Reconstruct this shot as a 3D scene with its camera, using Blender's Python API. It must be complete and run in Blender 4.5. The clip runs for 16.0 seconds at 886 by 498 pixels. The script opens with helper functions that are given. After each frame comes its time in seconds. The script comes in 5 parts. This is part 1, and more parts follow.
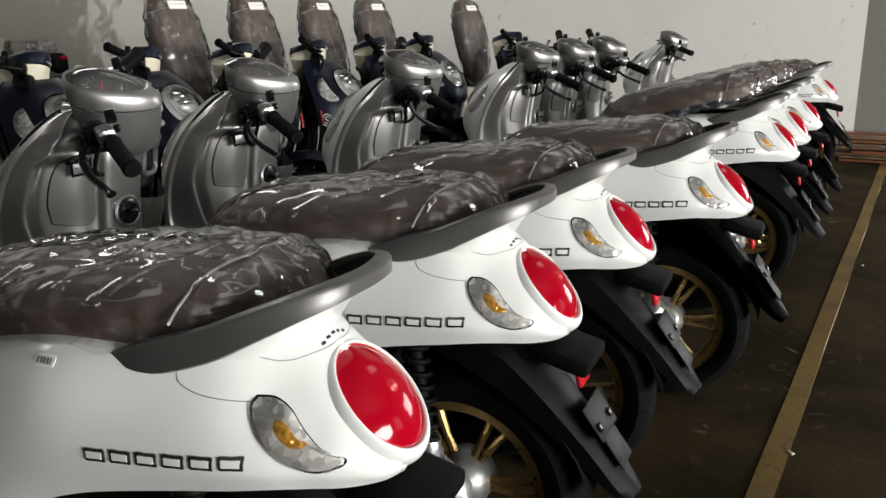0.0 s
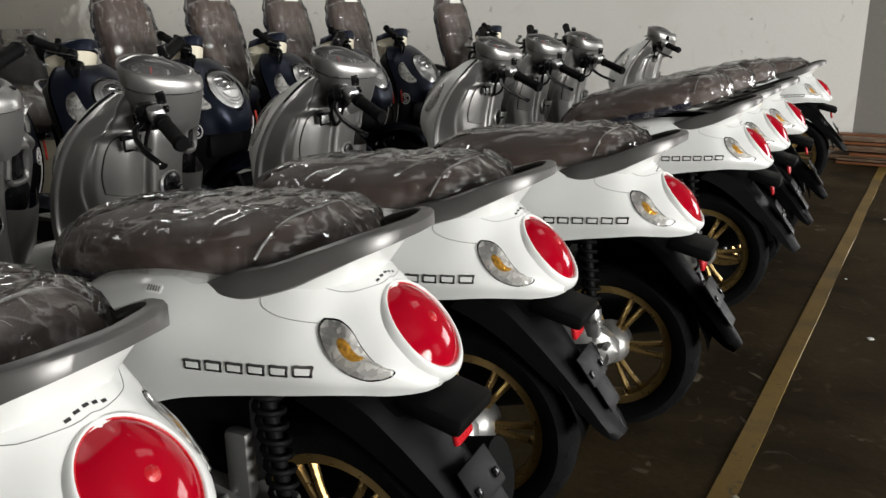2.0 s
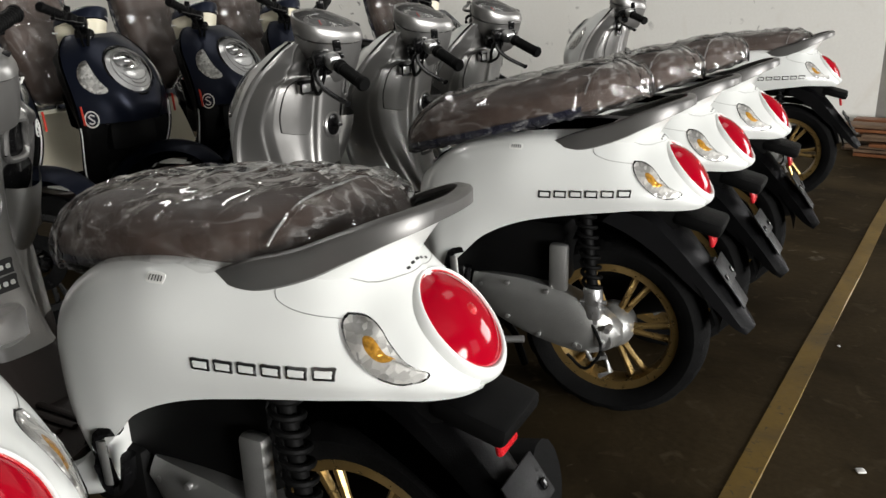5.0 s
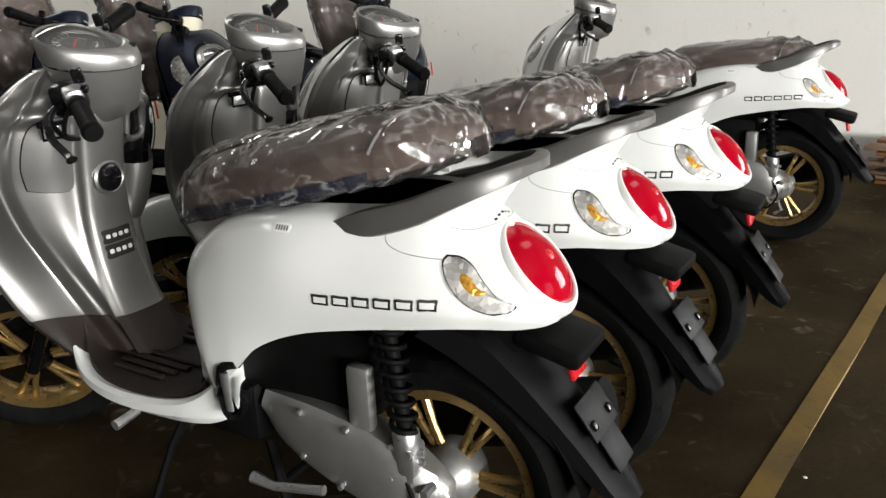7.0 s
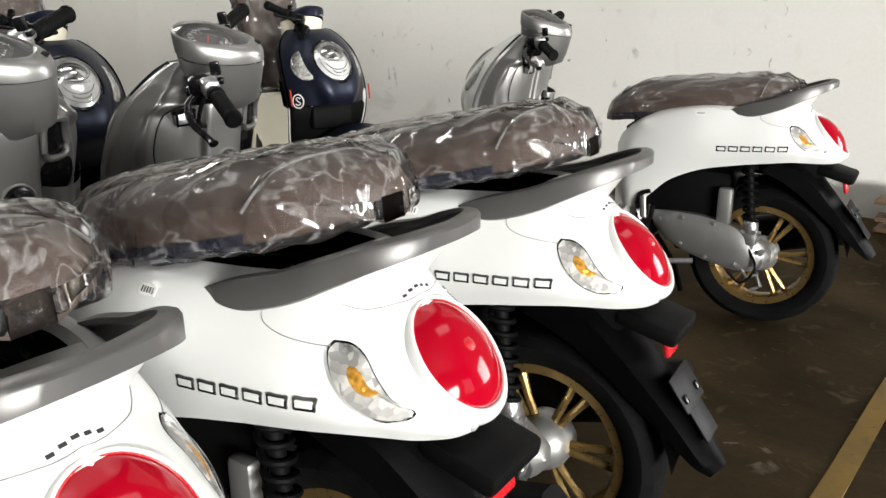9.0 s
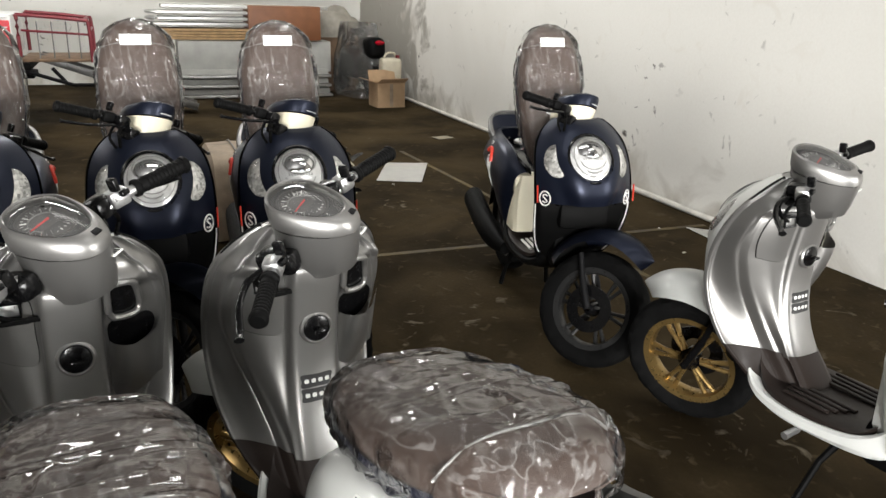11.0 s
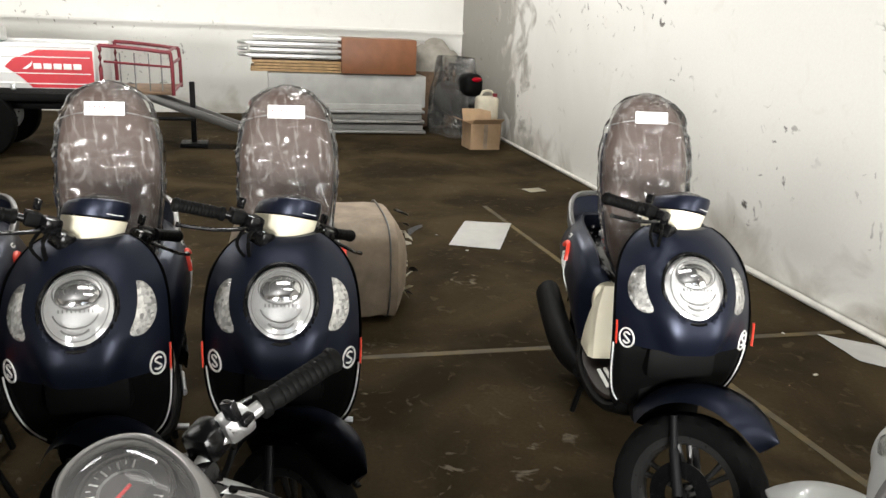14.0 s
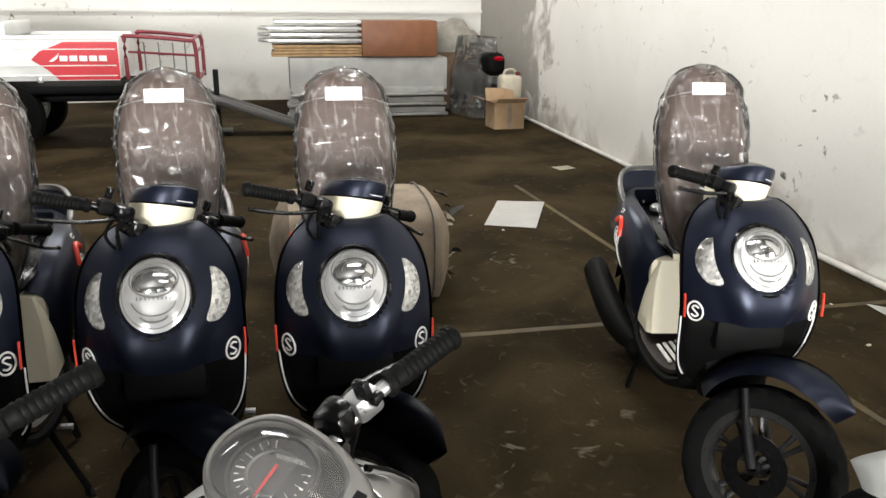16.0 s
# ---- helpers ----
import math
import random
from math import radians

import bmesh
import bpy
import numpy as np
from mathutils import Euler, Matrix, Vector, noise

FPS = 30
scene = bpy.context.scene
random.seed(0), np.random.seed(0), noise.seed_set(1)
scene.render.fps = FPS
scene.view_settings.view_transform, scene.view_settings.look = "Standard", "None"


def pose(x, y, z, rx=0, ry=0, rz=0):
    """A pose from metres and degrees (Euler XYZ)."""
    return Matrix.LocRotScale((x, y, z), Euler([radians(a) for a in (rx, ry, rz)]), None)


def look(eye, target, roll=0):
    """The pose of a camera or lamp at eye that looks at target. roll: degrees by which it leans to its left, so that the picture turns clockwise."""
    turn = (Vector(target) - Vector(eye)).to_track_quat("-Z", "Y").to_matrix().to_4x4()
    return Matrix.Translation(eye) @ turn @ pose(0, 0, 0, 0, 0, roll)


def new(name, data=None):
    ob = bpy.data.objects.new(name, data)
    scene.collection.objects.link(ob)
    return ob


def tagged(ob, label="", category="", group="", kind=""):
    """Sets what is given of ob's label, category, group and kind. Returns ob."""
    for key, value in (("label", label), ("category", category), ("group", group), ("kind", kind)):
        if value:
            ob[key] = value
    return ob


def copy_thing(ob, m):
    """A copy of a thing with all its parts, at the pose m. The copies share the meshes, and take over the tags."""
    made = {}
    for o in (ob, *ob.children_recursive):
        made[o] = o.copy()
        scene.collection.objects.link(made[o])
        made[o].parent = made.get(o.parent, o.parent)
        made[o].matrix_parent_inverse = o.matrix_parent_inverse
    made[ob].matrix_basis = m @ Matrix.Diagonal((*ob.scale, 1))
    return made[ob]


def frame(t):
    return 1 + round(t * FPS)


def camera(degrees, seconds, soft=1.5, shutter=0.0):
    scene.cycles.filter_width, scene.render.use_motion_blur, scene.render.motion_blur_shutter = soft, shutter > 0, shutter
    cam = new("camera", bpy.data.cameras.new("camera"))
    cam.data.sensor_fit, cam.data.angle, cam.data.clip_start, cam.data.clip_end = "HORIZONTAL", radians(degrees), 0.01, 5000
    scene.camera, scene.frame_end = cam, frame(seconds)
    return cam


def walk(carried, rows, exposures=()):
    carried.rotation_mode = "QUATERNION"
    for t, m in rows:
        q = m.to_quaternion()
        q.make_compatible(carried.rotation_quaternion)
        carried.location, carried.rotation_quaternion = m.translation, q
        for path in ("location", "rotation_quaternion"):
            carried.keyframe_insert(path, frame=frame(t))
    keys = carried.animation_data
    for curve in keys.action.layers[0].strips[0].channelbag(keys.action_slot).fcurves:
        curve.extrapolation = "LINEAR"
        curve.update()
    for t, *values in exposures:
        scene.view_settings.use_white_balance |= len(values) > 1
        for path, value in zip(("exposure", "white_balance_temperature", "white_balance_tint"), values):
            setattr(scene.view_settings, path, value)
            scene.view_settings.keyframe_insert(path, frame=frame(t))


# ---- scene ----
cam = camera(58.3, 16.0)
PATH = [
    (0, (0.564, -3.262, 1.149), (-0.442, -1.621, 0.605), -1.2),
    (0.5, (0.582, -3.191, 1.141), (-0.426, -1.554, 0.588), -1.1),
    (1, (0.61, -3.119, 1.15), (-0.396, -1.483, 0.594), -0.9),
    (1.5, (0.646, -3.044, 1.162), (-0.367, -1.412, 0.605), -0.9),
    (2, (0.659, -2.95, 1.154), (-0.367, -1.328, 0.592), -0.7),
    (2.5, (0.625, -2.769, 1.135), (-0.387, -1.144, 0.555), -1.0),
    (3, (0.623, -2.577, 1.116), (-0.394, -0.965, 0.51), -2.1),
    (3.5, (0.668, -2.347, 1.127), (-0.436, -0.802, 0.501), -1.6),
    (4, (0.674, -2.153, 1.121), (-0.423, -0.602, 0.497), -1.5),
    (4.2, (0.647, -2.061, 1.123), (-0.414, -0.487, 0.494), -1.5),
    (6.3, (0.68, -1.223, 1.123), (-0.444, 0.307, 0.496), -1.9),
    (6.5, (0.681, -1.135, 1.118), (-0.441, 0.398, 0.493), -1.9),
    (7, (0.706, -0.886, 1.115), (-0.464, 0.612, 0.492), -2.1),
    (7.5, (0.687, -0.715, 1.113), (-0.492, 0.78, 0.501), -1.3),
    (8, (0.615, -0.533, 1.121), (-0.546, 0.981, 0.521), -0.8),
    (8.2, (0.602, -0.461, 1.116), (-0.554, 1.058, 0.519), -0.9),
    (10.3, (0.728, 0.508, 1.27), (-0.876, 1.511, 0.619), -0.9),
    (10.5, (0.724, 0.573, 1.353), (-0.953, 1.45, 0.707), -1.2),
    (11, (0.667, 0.684, 1.47), (-1.103, 1.387, 0.858), 1.6),
    (11.5, (0.573, 0.821, 1.542), (-1.239, 1.424, 0.95), 2.2),
    (12, (0.488, 0.985, 1.576), (-1.337, 1.563, 0.996), 3.4),
    (12.5, (0.376, 1.068, 1.581), (-1.461, 1.616, 1.011), 3.9),
    (13, (0.179, 1.101, 1.587), (-1.658, 1.66, 1.028), 3.5),
    (13.5, (0.01, 1.136, 1.582), (-1.821, 1.709, 1.019), 2.7),
    (14, (-0.107, 1.169, 1.586), (-1.971, 1.622, 1.021), 2.5),
    (14.5, (-0.166, 1.197, 1.562), (-2.051, 1.572, 1.008), 2.2),
    (15, (-0.18, 1.237, 1.568), (-2.05, 1.68, 1.015), 2.1),
    (15.5, (-0.18, 1.206, 1.564), (-2.033, 1.695, 0.992), 1.9),
    (16, (-0.148, 1.027, 1.569), (-2.008, 1.441, 0.96), 0.6),
]
walk(cam, [(t, look(eye, target, roll)) for t, eye, target, roll in PATH], exposures=[(0, 0.15), (1.5, 0.04), (4.2, 0.13), (6.3, 0.45), (8.2, 0.62), (10.3, 0.88), (12, 1.14), (16, 1.28)])

# ---- light ----
WEST, NORTH, SOUTH, HIGH = -12.85, 4.43, -12.0, 6.0
EAST = 11.0         # unseen wall with the open roller doors, behind the camera's way
world = bpy.data.worlds.new("sky")
scene.world = world
world.use_nodes = True
wn = world.node_tree
sky = wn.nodes.new("ShaderNodeTexSky")
sky.sky_type, sky.sun_disc, sky.sun_elevation, sky.sun_rotation = "NISHITA", False, radians(50), radians(200)
wn.nodes["Background"].inputs["Strength"].default_value = 0.12
wn.links.new(sky.outputs["Color"], wn.nodes["Background"].inputs["Color"])


def area(name, m, w, h, power, colour=(1, 0.97, 0.92)):
    lamp = bpy.data.lights.new(name, "AREA")
    lamp.shape, lamp.size, lamp.size_y, lamp.energy, lamp.color = "RECTANGLE", w, h, power, colour
    ob = new(name, lamp)
    ob.matrix_world = m
    return ob


DOORS = [(-3.2, 6.0), (3.4, 3.6)]       # open roller doors, unseen: y of the middle, width
for (dy, dw), power, tall in zip(DOORS, (2000, 30), (2.4, 3.4)):
    area("door_daylight", look((EAST - 0.1, dy, tall / 2 + .1), (0, dy, 1.3)), dw, tall, power, (1.0, 0.985, 0.96))
ADDED_DOOR = (4.2, 2.6)                # added unseen door, lights the north floor: x of the middle, width
area("door_daylight", look((ADDED_DOOR[0], 5.9, 1.4), (ADDED_DOOR[0] - 1.2, 0, .6)), ADDED_DOOR[1], 2.4, 240, (1.0, 0.985, 0.96))
# Unseen lamps added under the closed roof to brighten single areas.
ROOF_FILLS = [(-7.5, -4.5, 70), (-7.5, 1.5, 150), (-2.0, 1.5, 24), (1.8, 3.4, 26)]
for rx, ry, power in ROOF_FILLS:
    area("roof_daylight", look((rx, ry, 5.9), (rx, ry + 0.01, 0)), 1.1, 3.0, power, (1.0, 0.985, 0.95))


# ---- materials ----
def mat(name, colour, rough=0.5, metal=0.0, vary=0.12, scale=8.0, bump=0.0, bump_scale=60.0, coat=0.0, spec=0.5, rvary=0.1, dust=0.0):
    m = bpy.data.materials.new(name)
    m.use_nodes = True
    n, k = m.node_tree.nodes, m.node_tree.links
    b = n["Principled BSDF"]
    tc = n.new("ShaderNodeTexCoord")
    big = n.new("ShaderNodeTexNoise")
    big.inputs["Scale"].default_value, big.inputs["Detail"].default_value = scale, 6
    fine = n.new("ShaderNodeTexNoise")
    fine.inputs["Scale"].default_value, fine.inputs["Detail"].default_value = bump_scale, 4
    for t in (big, fine):
        k.new(tc.outputs["Object"], t.inputs["Vector"])
    ramp = n.new("ShaderNodeMapRange")
    ramp.inputs["From Min"].default_value, ramp.inputs["From Max"].default_value = 0.3, 0.7
    ramp.inputs["To Min"].default_value, ramp.inputs["To Max"].default_value = 1 - vary, 1 + vary
    k.new(big.outputs["Fac"], ramp.inputs["Value"])
    mul = n.new("ShaderNodeVectorMath")
    mul.operation = "SCALE"
    mul.inputs[0].default_value = colour
    k.new(ramp.outputs["Result"], mul.inputs["Scale"])
    k.new(mul.outputs["Vector"], b.inputs["Base Color"])
    rr = n.new("ShaderNodeMapRange")
    rr.inputs["From Min"].default_value, rr.inputs["From Max"].default_value = 0.3, 0.7
    rr.inputs["To Min"].default_value, rr.inputs["To Max"].default_value = max(0.02, rough - rvary), min(1, rough + rvary)
    k.new(fine.outputs["Fac"], rr.inputs["Value"])
    k.new(rr.outputs["Result"], b.inputs["Roughness"])
    b.inputs["Metallic"].default_value = metal
    b.inputs["Coat Weight"].default_value = coat
    b.inputs["Coat Roughness"].default_value = 0.06
    b.inputs["Specular IOR Level"].default_value = spec
    if bump:
        bp = n.new("ShaderNodeBump")
        bp.inputs["Strength"].default_value, bp.inputs["Distance"].default_value = bump, 0.004
        k.new(fine.outputs["Fac"], bp.inputs["Height"])
        k.new(bp.outputs["Normal"], b.inputs["Normal"])
    return m


def clear(name, tint=(1, 1, 1), gloss=0.25, rough=0.05, bump=0.0, bump_scale=30.0, haze=0.0):
    """A thin clear film or lens: mostly see-through, with a gloss over it."""
    m = bpy.data.materials.new(name)
    m.use_nodes = True
    n, k = m.node_tree.nodes, m.node_tree.links
    n.remove(n["Principled BSDF"])
    out = n["Material Output"]
    tr, gl, mix, fr = (n.new("ShaderNode" + s) for s in ("BsdfTransparent", "BsdfGlossy", "MixShader", "Fresnel"))
    tr.inputs["Color"].default_value = (*tint, 1)
    gl.inputs["Roughness"].default_value = rough
    fr.inputs["IOR"].default_value = 1.0 + gloss * 2.2
    k.new(fr.outputs["Fac"], mix.inputs["Fac"])
    if haze:                                         # the film's milky scatter
        df, hz = n.new("ShaderNodeBsdfDiffuse"), n.new("ShaderNodeMixShader")
        df.inputs["Color"].default_value = (0.75, 0.74, 0.72, 1)
        hz.inputs["Fac"].default_value = haze
        k.new(tr.outputs["BSDF"], hz.inputs[1])
        k.new(df.outputs["BSDF"], hz.inputs[2])
        k.new(hz.outputs["Shader"], mix.inputs[1])
        if bump:                                     # whitened creases along and across the film, glints put in as white
            tc, most = n.new("ShaderNodeTexCoord"), None
            for size, stretch, lean, peak in ((21.0, (5.0, 1.0, 1.0), 0.2, 0.18), (13.0, (1.0, 2.4, 2.4), 0.75, 0.06)):
                mp, ns, rg = n.new("ShaderNodeMapping"), n.new("ShaderNodeTexNoise"), n.new("ShaderNodeMapRange")
                mp.vector_type = "TEXTURE"
                mp.inputs["Scale"].default_value, mp.inputs["Rotation"].default_value = stretch, (0.1, lean, lean)
                ns.inputs["Scale"].default_value, ns.inputs["Detail"].default_value, ns.inputs["Distortion"].default_value = size, 2.5, 0.4
                k.new(tc.outputs["Object"], mp.inputs["Vector"])
                k.new(mp.outputs["Vector"], ns.inputs["Vector"])
                dist = n.new("ShaderNodeMath")
                dist.operation = "SUBTRACT"
                dist.inputs[1].default_value = 0.5
                k.new(ns.outputs["Fac"], dist.inputs[0])
                flat = n.new("ShaderNodeMath")
                flat.operation = "ABSOLUTE"
                k.new(dist.outputs["Value"], flat.inputs[0])
                rg.inputs["From Min"].default_value, rg.inputs["From Max"].default_value = 0.0, 0.024
                rg.inputs["To Min"].default_value, rg.inputs["To Max"].default_value = peak, haze
                k.new(flat.outputs["Value"], rg.inputs["Value"])
                if most:
                    top = n.new("ShaderNodeMath")
                    top.operation = "MAXIMUM"
                    k.new(most, top.inputs[0])
                    k.new(rg.outputs["Result"], top.inputs[1])
                    most = top.outputs["Value"]
                else:
                    most = rg.outputs["Result"]
            k.new(most, hz.inputs["Fac"])
    else:
        k.new(tr.outputs["BSDF"], mix.inputs[1])
    k.new(gl.outputs["BSDF"], mix.inputs[2])
    k.new(mix.outputs["Shader"], out.inputs["Surface"])
    if bump:
        tc, bp = n.new("ShaderNodeTexCoord"), n.new("ShaderNodeBump")
        total = None
        for f, share, turn in ((1.0, 1.0, 0.15), (0.6, 1.1, 0.6), (1.9, 0.5, -0.3)):     # long thin folds that cross at several angles
            mp, ns = n.new("ShaderNodeMapping"), n.new("ShaderNodeTexNoise")
            k.new(tc.outputs["Object"], mp.inputs["Vector"])
            mp.vector_type = "TEXTURE"
            mp.inputs["Scale"].default_value, mp.inputs["Rotation"].default_value = (5.0, 1.0, 1.5), (0.0, 0.05, turn)
            ns.inputs["Scale"].default_value, ns.inputs["Detail"].default_value, ns.inputs["Distortion"].default_value = bump_scale * f, 0.6, 0.5
            k.new(mp.outputs["Vector"], ns.inputs["Vector"])
            off, crease = n.new("ShaderNodeMath"), n.new("ShaderNodeMath")
            off.operation, crease.operation = "SUBTRACT", "ABSOLUTE"
            off.inputs[1].default_value = 0.5
            k.new(ns.outputs["Fac"], off.inputs[0])
            k.new(off.outputs["Value"], crease.inputs[0])
            ad = n.new("ShaderNodeMath")
            ad.operation = "MULTIPLY_ADD"
            ad.inputs[1].default_value, ad.inputs[2].default_value = share * -6, 0.0
            k.new(crease.outputs["Value"], ad.inputs[0])
            if total is not None:
                k.new(total, ad.inputs[2])
            total = ad.outputs["Value"]
        zone, reach = n.new("ShaderNodeTexNoise"), n.new("ShaderNodeMapRange")
        zone.inputs["Scale"].default_value, zone.inputs["Detail"].default_value = bump_scale * 0.3, 2
        k.new(tc.outputs["Object"], zone.inputs["Vector"])
        k.new(zone.outputs["Fac"], reach.inputs["Value"])
        reach.inputs["From Min"].default_value, reach.inputs["From Max"].default_value = 0.42, 0.58
        reach.inputs["To Min"].default_value, reach.inputs["To Max"].default_value = bump * 0.32, bump
        k.new(reach.outputs["Result"], bp.inputs["Strength"])
        bp.inputs["Distance"].default_value = 0.016
        k.new(total, bp.inputs["Height"])
        for s in (gl, fr):
            k.new(bp.outputs["Normal"], s.inputs["Normal"])
    return m


M = {
    "white": mat("pearl_white_paint", (0.63, 0.64, 0.62), 0.32, 0, 0.02, 3, coat=0.5, rvary=0.04),
    "silver": mat("matte_silver_paint", (0.28, 0.275, 0.267), 0.37, 0.86, 0.03, 5, 0.03, 900, rvary=0.05),
    "pan": mat("dark_blue_seat_pan", (0.004, 0.005, 0.018), 0.3, 0, 0.1, 10),
    "navy": mat("matte_navy_paint", (0.0095, 0.0128, 0.026), 0.36, 0.6, 0.05, 5, 0.03, 900, rvary=0.05),
    "cream": mat("cream_plastic", (0.72, 0.67, 0.52), 0.4, 0, 0.03, 5),
    "leather": mat("brown_leather", (0.058, 0.036, 0.027), 0.55, 0, 0.12, 10, 0.35, 420),
    "black": mat("black_plastic", (0.003, 0.003, 0.003), 0.55, 0, 0.2, 12, 0.15, 500, spec=0.07),
    "gloss_black": mat("gloss_black_plastic", (0.003, 0.003, 0.0033), 0.2, 0, 0.1, 12, spec=0.3),
    "fender": mat("dark_grey_plastic", (0.0055, 0.0055, 0.006), 0.45, 0, 0.12, 10, 0.2, 500, spec=0.12),
    "rail": mat("grey_painted_metal", (0.12, 0.117, 0.113), 0.40, 0.6, 0.04, 8, rvary=0.03),
    "brown": mat("brown_plastic", (0.017, 0.012, 0.010), 0.5, 0, 0.1, 10, 0.2, 400, spec=0.25),
    "red": mat("red_lens", (0.30, 0.001, 0.010), 0.08, 0, 0.05, 8, spec=0.22, rvary=0.02),
    "dark_red": mat("dark_red_reflector", (0.4, 0.01, 0.015), 0.25, 0, 0.1, 40, 0.3, 300),
    "amber": mat("amber_bulb", (0.70, 0.36, 0.05), 0.15, 0.5, 0.5, 160, 0.6, 150),
    "chrome": mat("chrome", (0.75, 0.75, 0.75), 0.12, 1.0, 0.05, 30, rvary=0.05),
    "reflector": mat("bright_reflector", (0.88, 0.88, 0.87), 0.14, 0.35, 0.06, 30, 0.25, 60),
    "bowl": mat("bright_lamp_bowl", (0.86, 0.86, 0.85), 0.10, 0.6, 0.1, 40, 0.5, 45),
    "alloy": mat("cast_alloy", (0.5, 0.5, 0.5), 0.36, 0.9, 0.12, 20, 0.25, 160),
    "case": mat("grey_cast_case", (0.3, 0.3, 0.29), 0.4, 0.75, 0.1, 14, 0.15, 300),
    "gold": mat("gold_painted_rim", (0.27, 0.18, 0.066), 0.33, 0.8, 0.08, 14),
    "rim_black": mat("black_painted_rim", (0.02, 0.02, 0.02), 0.35, 0.3, 0.1, 14),
    "rubber": mat("tyre_rubber", (0.0045, 0.0045, 0.0045), 0.8, 0, 0.25, 14, 0.4, 200, spec=0.05),
    "lens": clear("clear_lens", (0.98, 0.98, 0.98), 0.14, 0.03),
    "dome": clear("filmed_gauge_glass", (0.85, 0.85, 0.85), 0.22, 0.08, haze=0.07),
    "wrap": clear("plastic_wrap", (0.90, 0.90, 0.90), 0.21, 0.07, 0.8, 11, 0.02),
    "orange": mat("orange_decal", (0.72, 0.055, 0.03), 0.4, 0, 0.03, 8),
    "decal": mat("white_decal", (0.75, 0.75, 0.72), 0.45, 0, 0.04, 20),
    "ink": mat("black_print", (0.015, 0.015, 0.015), 0.5, 0, 0.1, 20),
    "dial": mat("dial_face", (0.035, 0.03, 0.028), 0.4, 0, 0.1, 20),
    "needle": mat("red_needle", (0.7, 0.02, 0.02), 0.4, 0, 0.03, 20),
    "badge": mat("dark_chrome_lettering", (0.14, 0.14, 0.14), 0.2, 0.9, 0.2, 60),
    "cardboard": mat("cardboard", (0.36, 0.24, 0.14), 0.8, 0, 0.12, 9, 0.2, 120),
    "kraft": mat("brown_paper_wrap", (0.27, 0.21, 0.15), 0.75, 0, 0.3, 7, 0.5, 40),
    "veneer": mat("brown_board", (0.18, 0.068, 0.026), 0.5, 0, 0.15, 6, 0.1, 120),
    "wood": mat("pale_wood", (0.36, 0.23, 0.11), 0.6, 0, 0.25, 12, 0.2, 100),
    "old_wood": mat("old_wood", (0.16, 0.1, 0.06), 0.75, 0, 0.3, 12, 0.3, 100),
    "steel": mat("galvanised_steel", (0.5, 0.5, 0.49), 0.36, 0.85, 0.12, 12, 0.05, 90),
    "grey_board": mat("grey_board", (0.36, 0.36, 0.34), 0.6, 0, 0.12, 5, 0.1, 120),
    "red_paint": mat("red_sheet_paint", (0.52, 0.008, 0.02), 0.4, 0, 0.1, 6, spec=0.25),
    "maroon": mat("maroon_tube_paint", (0.16, 0.012, 0.02), 0.4, 0.2, 0.15, 10),
    "white_sheet": mat("white_sheet_paint", (0.72, 0.72, 0.7), 0.4, 0, 0.08, 6, coat=0.2),
    "paper": mat("white_paper", (0.72, 0.71, 0.68), 0.7, 0, 0.05, 9, 0.1, 80),
    "jerry": mat("cloudy_plastic", (0.5, 0.46, 0.36), 0.5, 0, 0.12, 9),
    "bag": clear("polythene_bag", (0.86, 0.86, 0.84), 0.32, 0.18, 0.8, 9, 0.05),
    "tarp": mat("dusty_grey_tarpaulin", (0.27, 0.25, 0.215), 0.8, 0, 0.25, 6, 0.4, 30),
    "pipe": mat("white_pvc_pipe", (0.62, 0.6, 0.55), 0.5, 0, 0.2, 7),
}


def facets(name, scale):
    """Bright moulded reflector; random cell tones put the facets' glints into the colour."""
    m = mat(name, (0.85, 0.85, 0.83), 0.12, 0.3, 0.05, 60)
    n, k = m.node_tree.nodes, m.node_tree.links
    b = n["Principled BSDF"]
    tc, vo, bp, cr = (n.new("ShaderNode" + s) for s in ("TexCoord", "TexVoronoi", "Bump", "MapRange"))
    vo.inputs["Scale"].default_value = scale
    k.new(tc.outputs["Object"], vo.inputs["Vector"])
    sep = n.new("ShaderNodeSeparateColor")
    k.new(vo.outputs["Color"], sep.inputs["Color"])
    cr.inputs["To Min"].default_value, cr.inputs["To Max"].default_value = 0.45, 1.1
    k.new(sep.outputs["Red"], cr.inputs["Value"])
    mul = n.new("ShaderNodeVectorMath")
    mul.operation = "SCALE"
    mul.inputs[0].default_value = (0.85, 0.84, 0.80)
    k.new(cr.outputs["Result"], mul.inputs["Scale"])
    k.new(mul.outputs["Vector"], b.inputs["Base Color"])
    bp.inputs["Strength"].default_value, bp.inputs["Distance"].default_value = 0.35, 0.004
    k.new(vo.outputs["Distance"], bp.inputs["Height"])
    k.new(bp.outputs["Normal"], b.inputs["Normal"])
    return m


M["facets"] = facets("faceted_indicator_glass", 95)


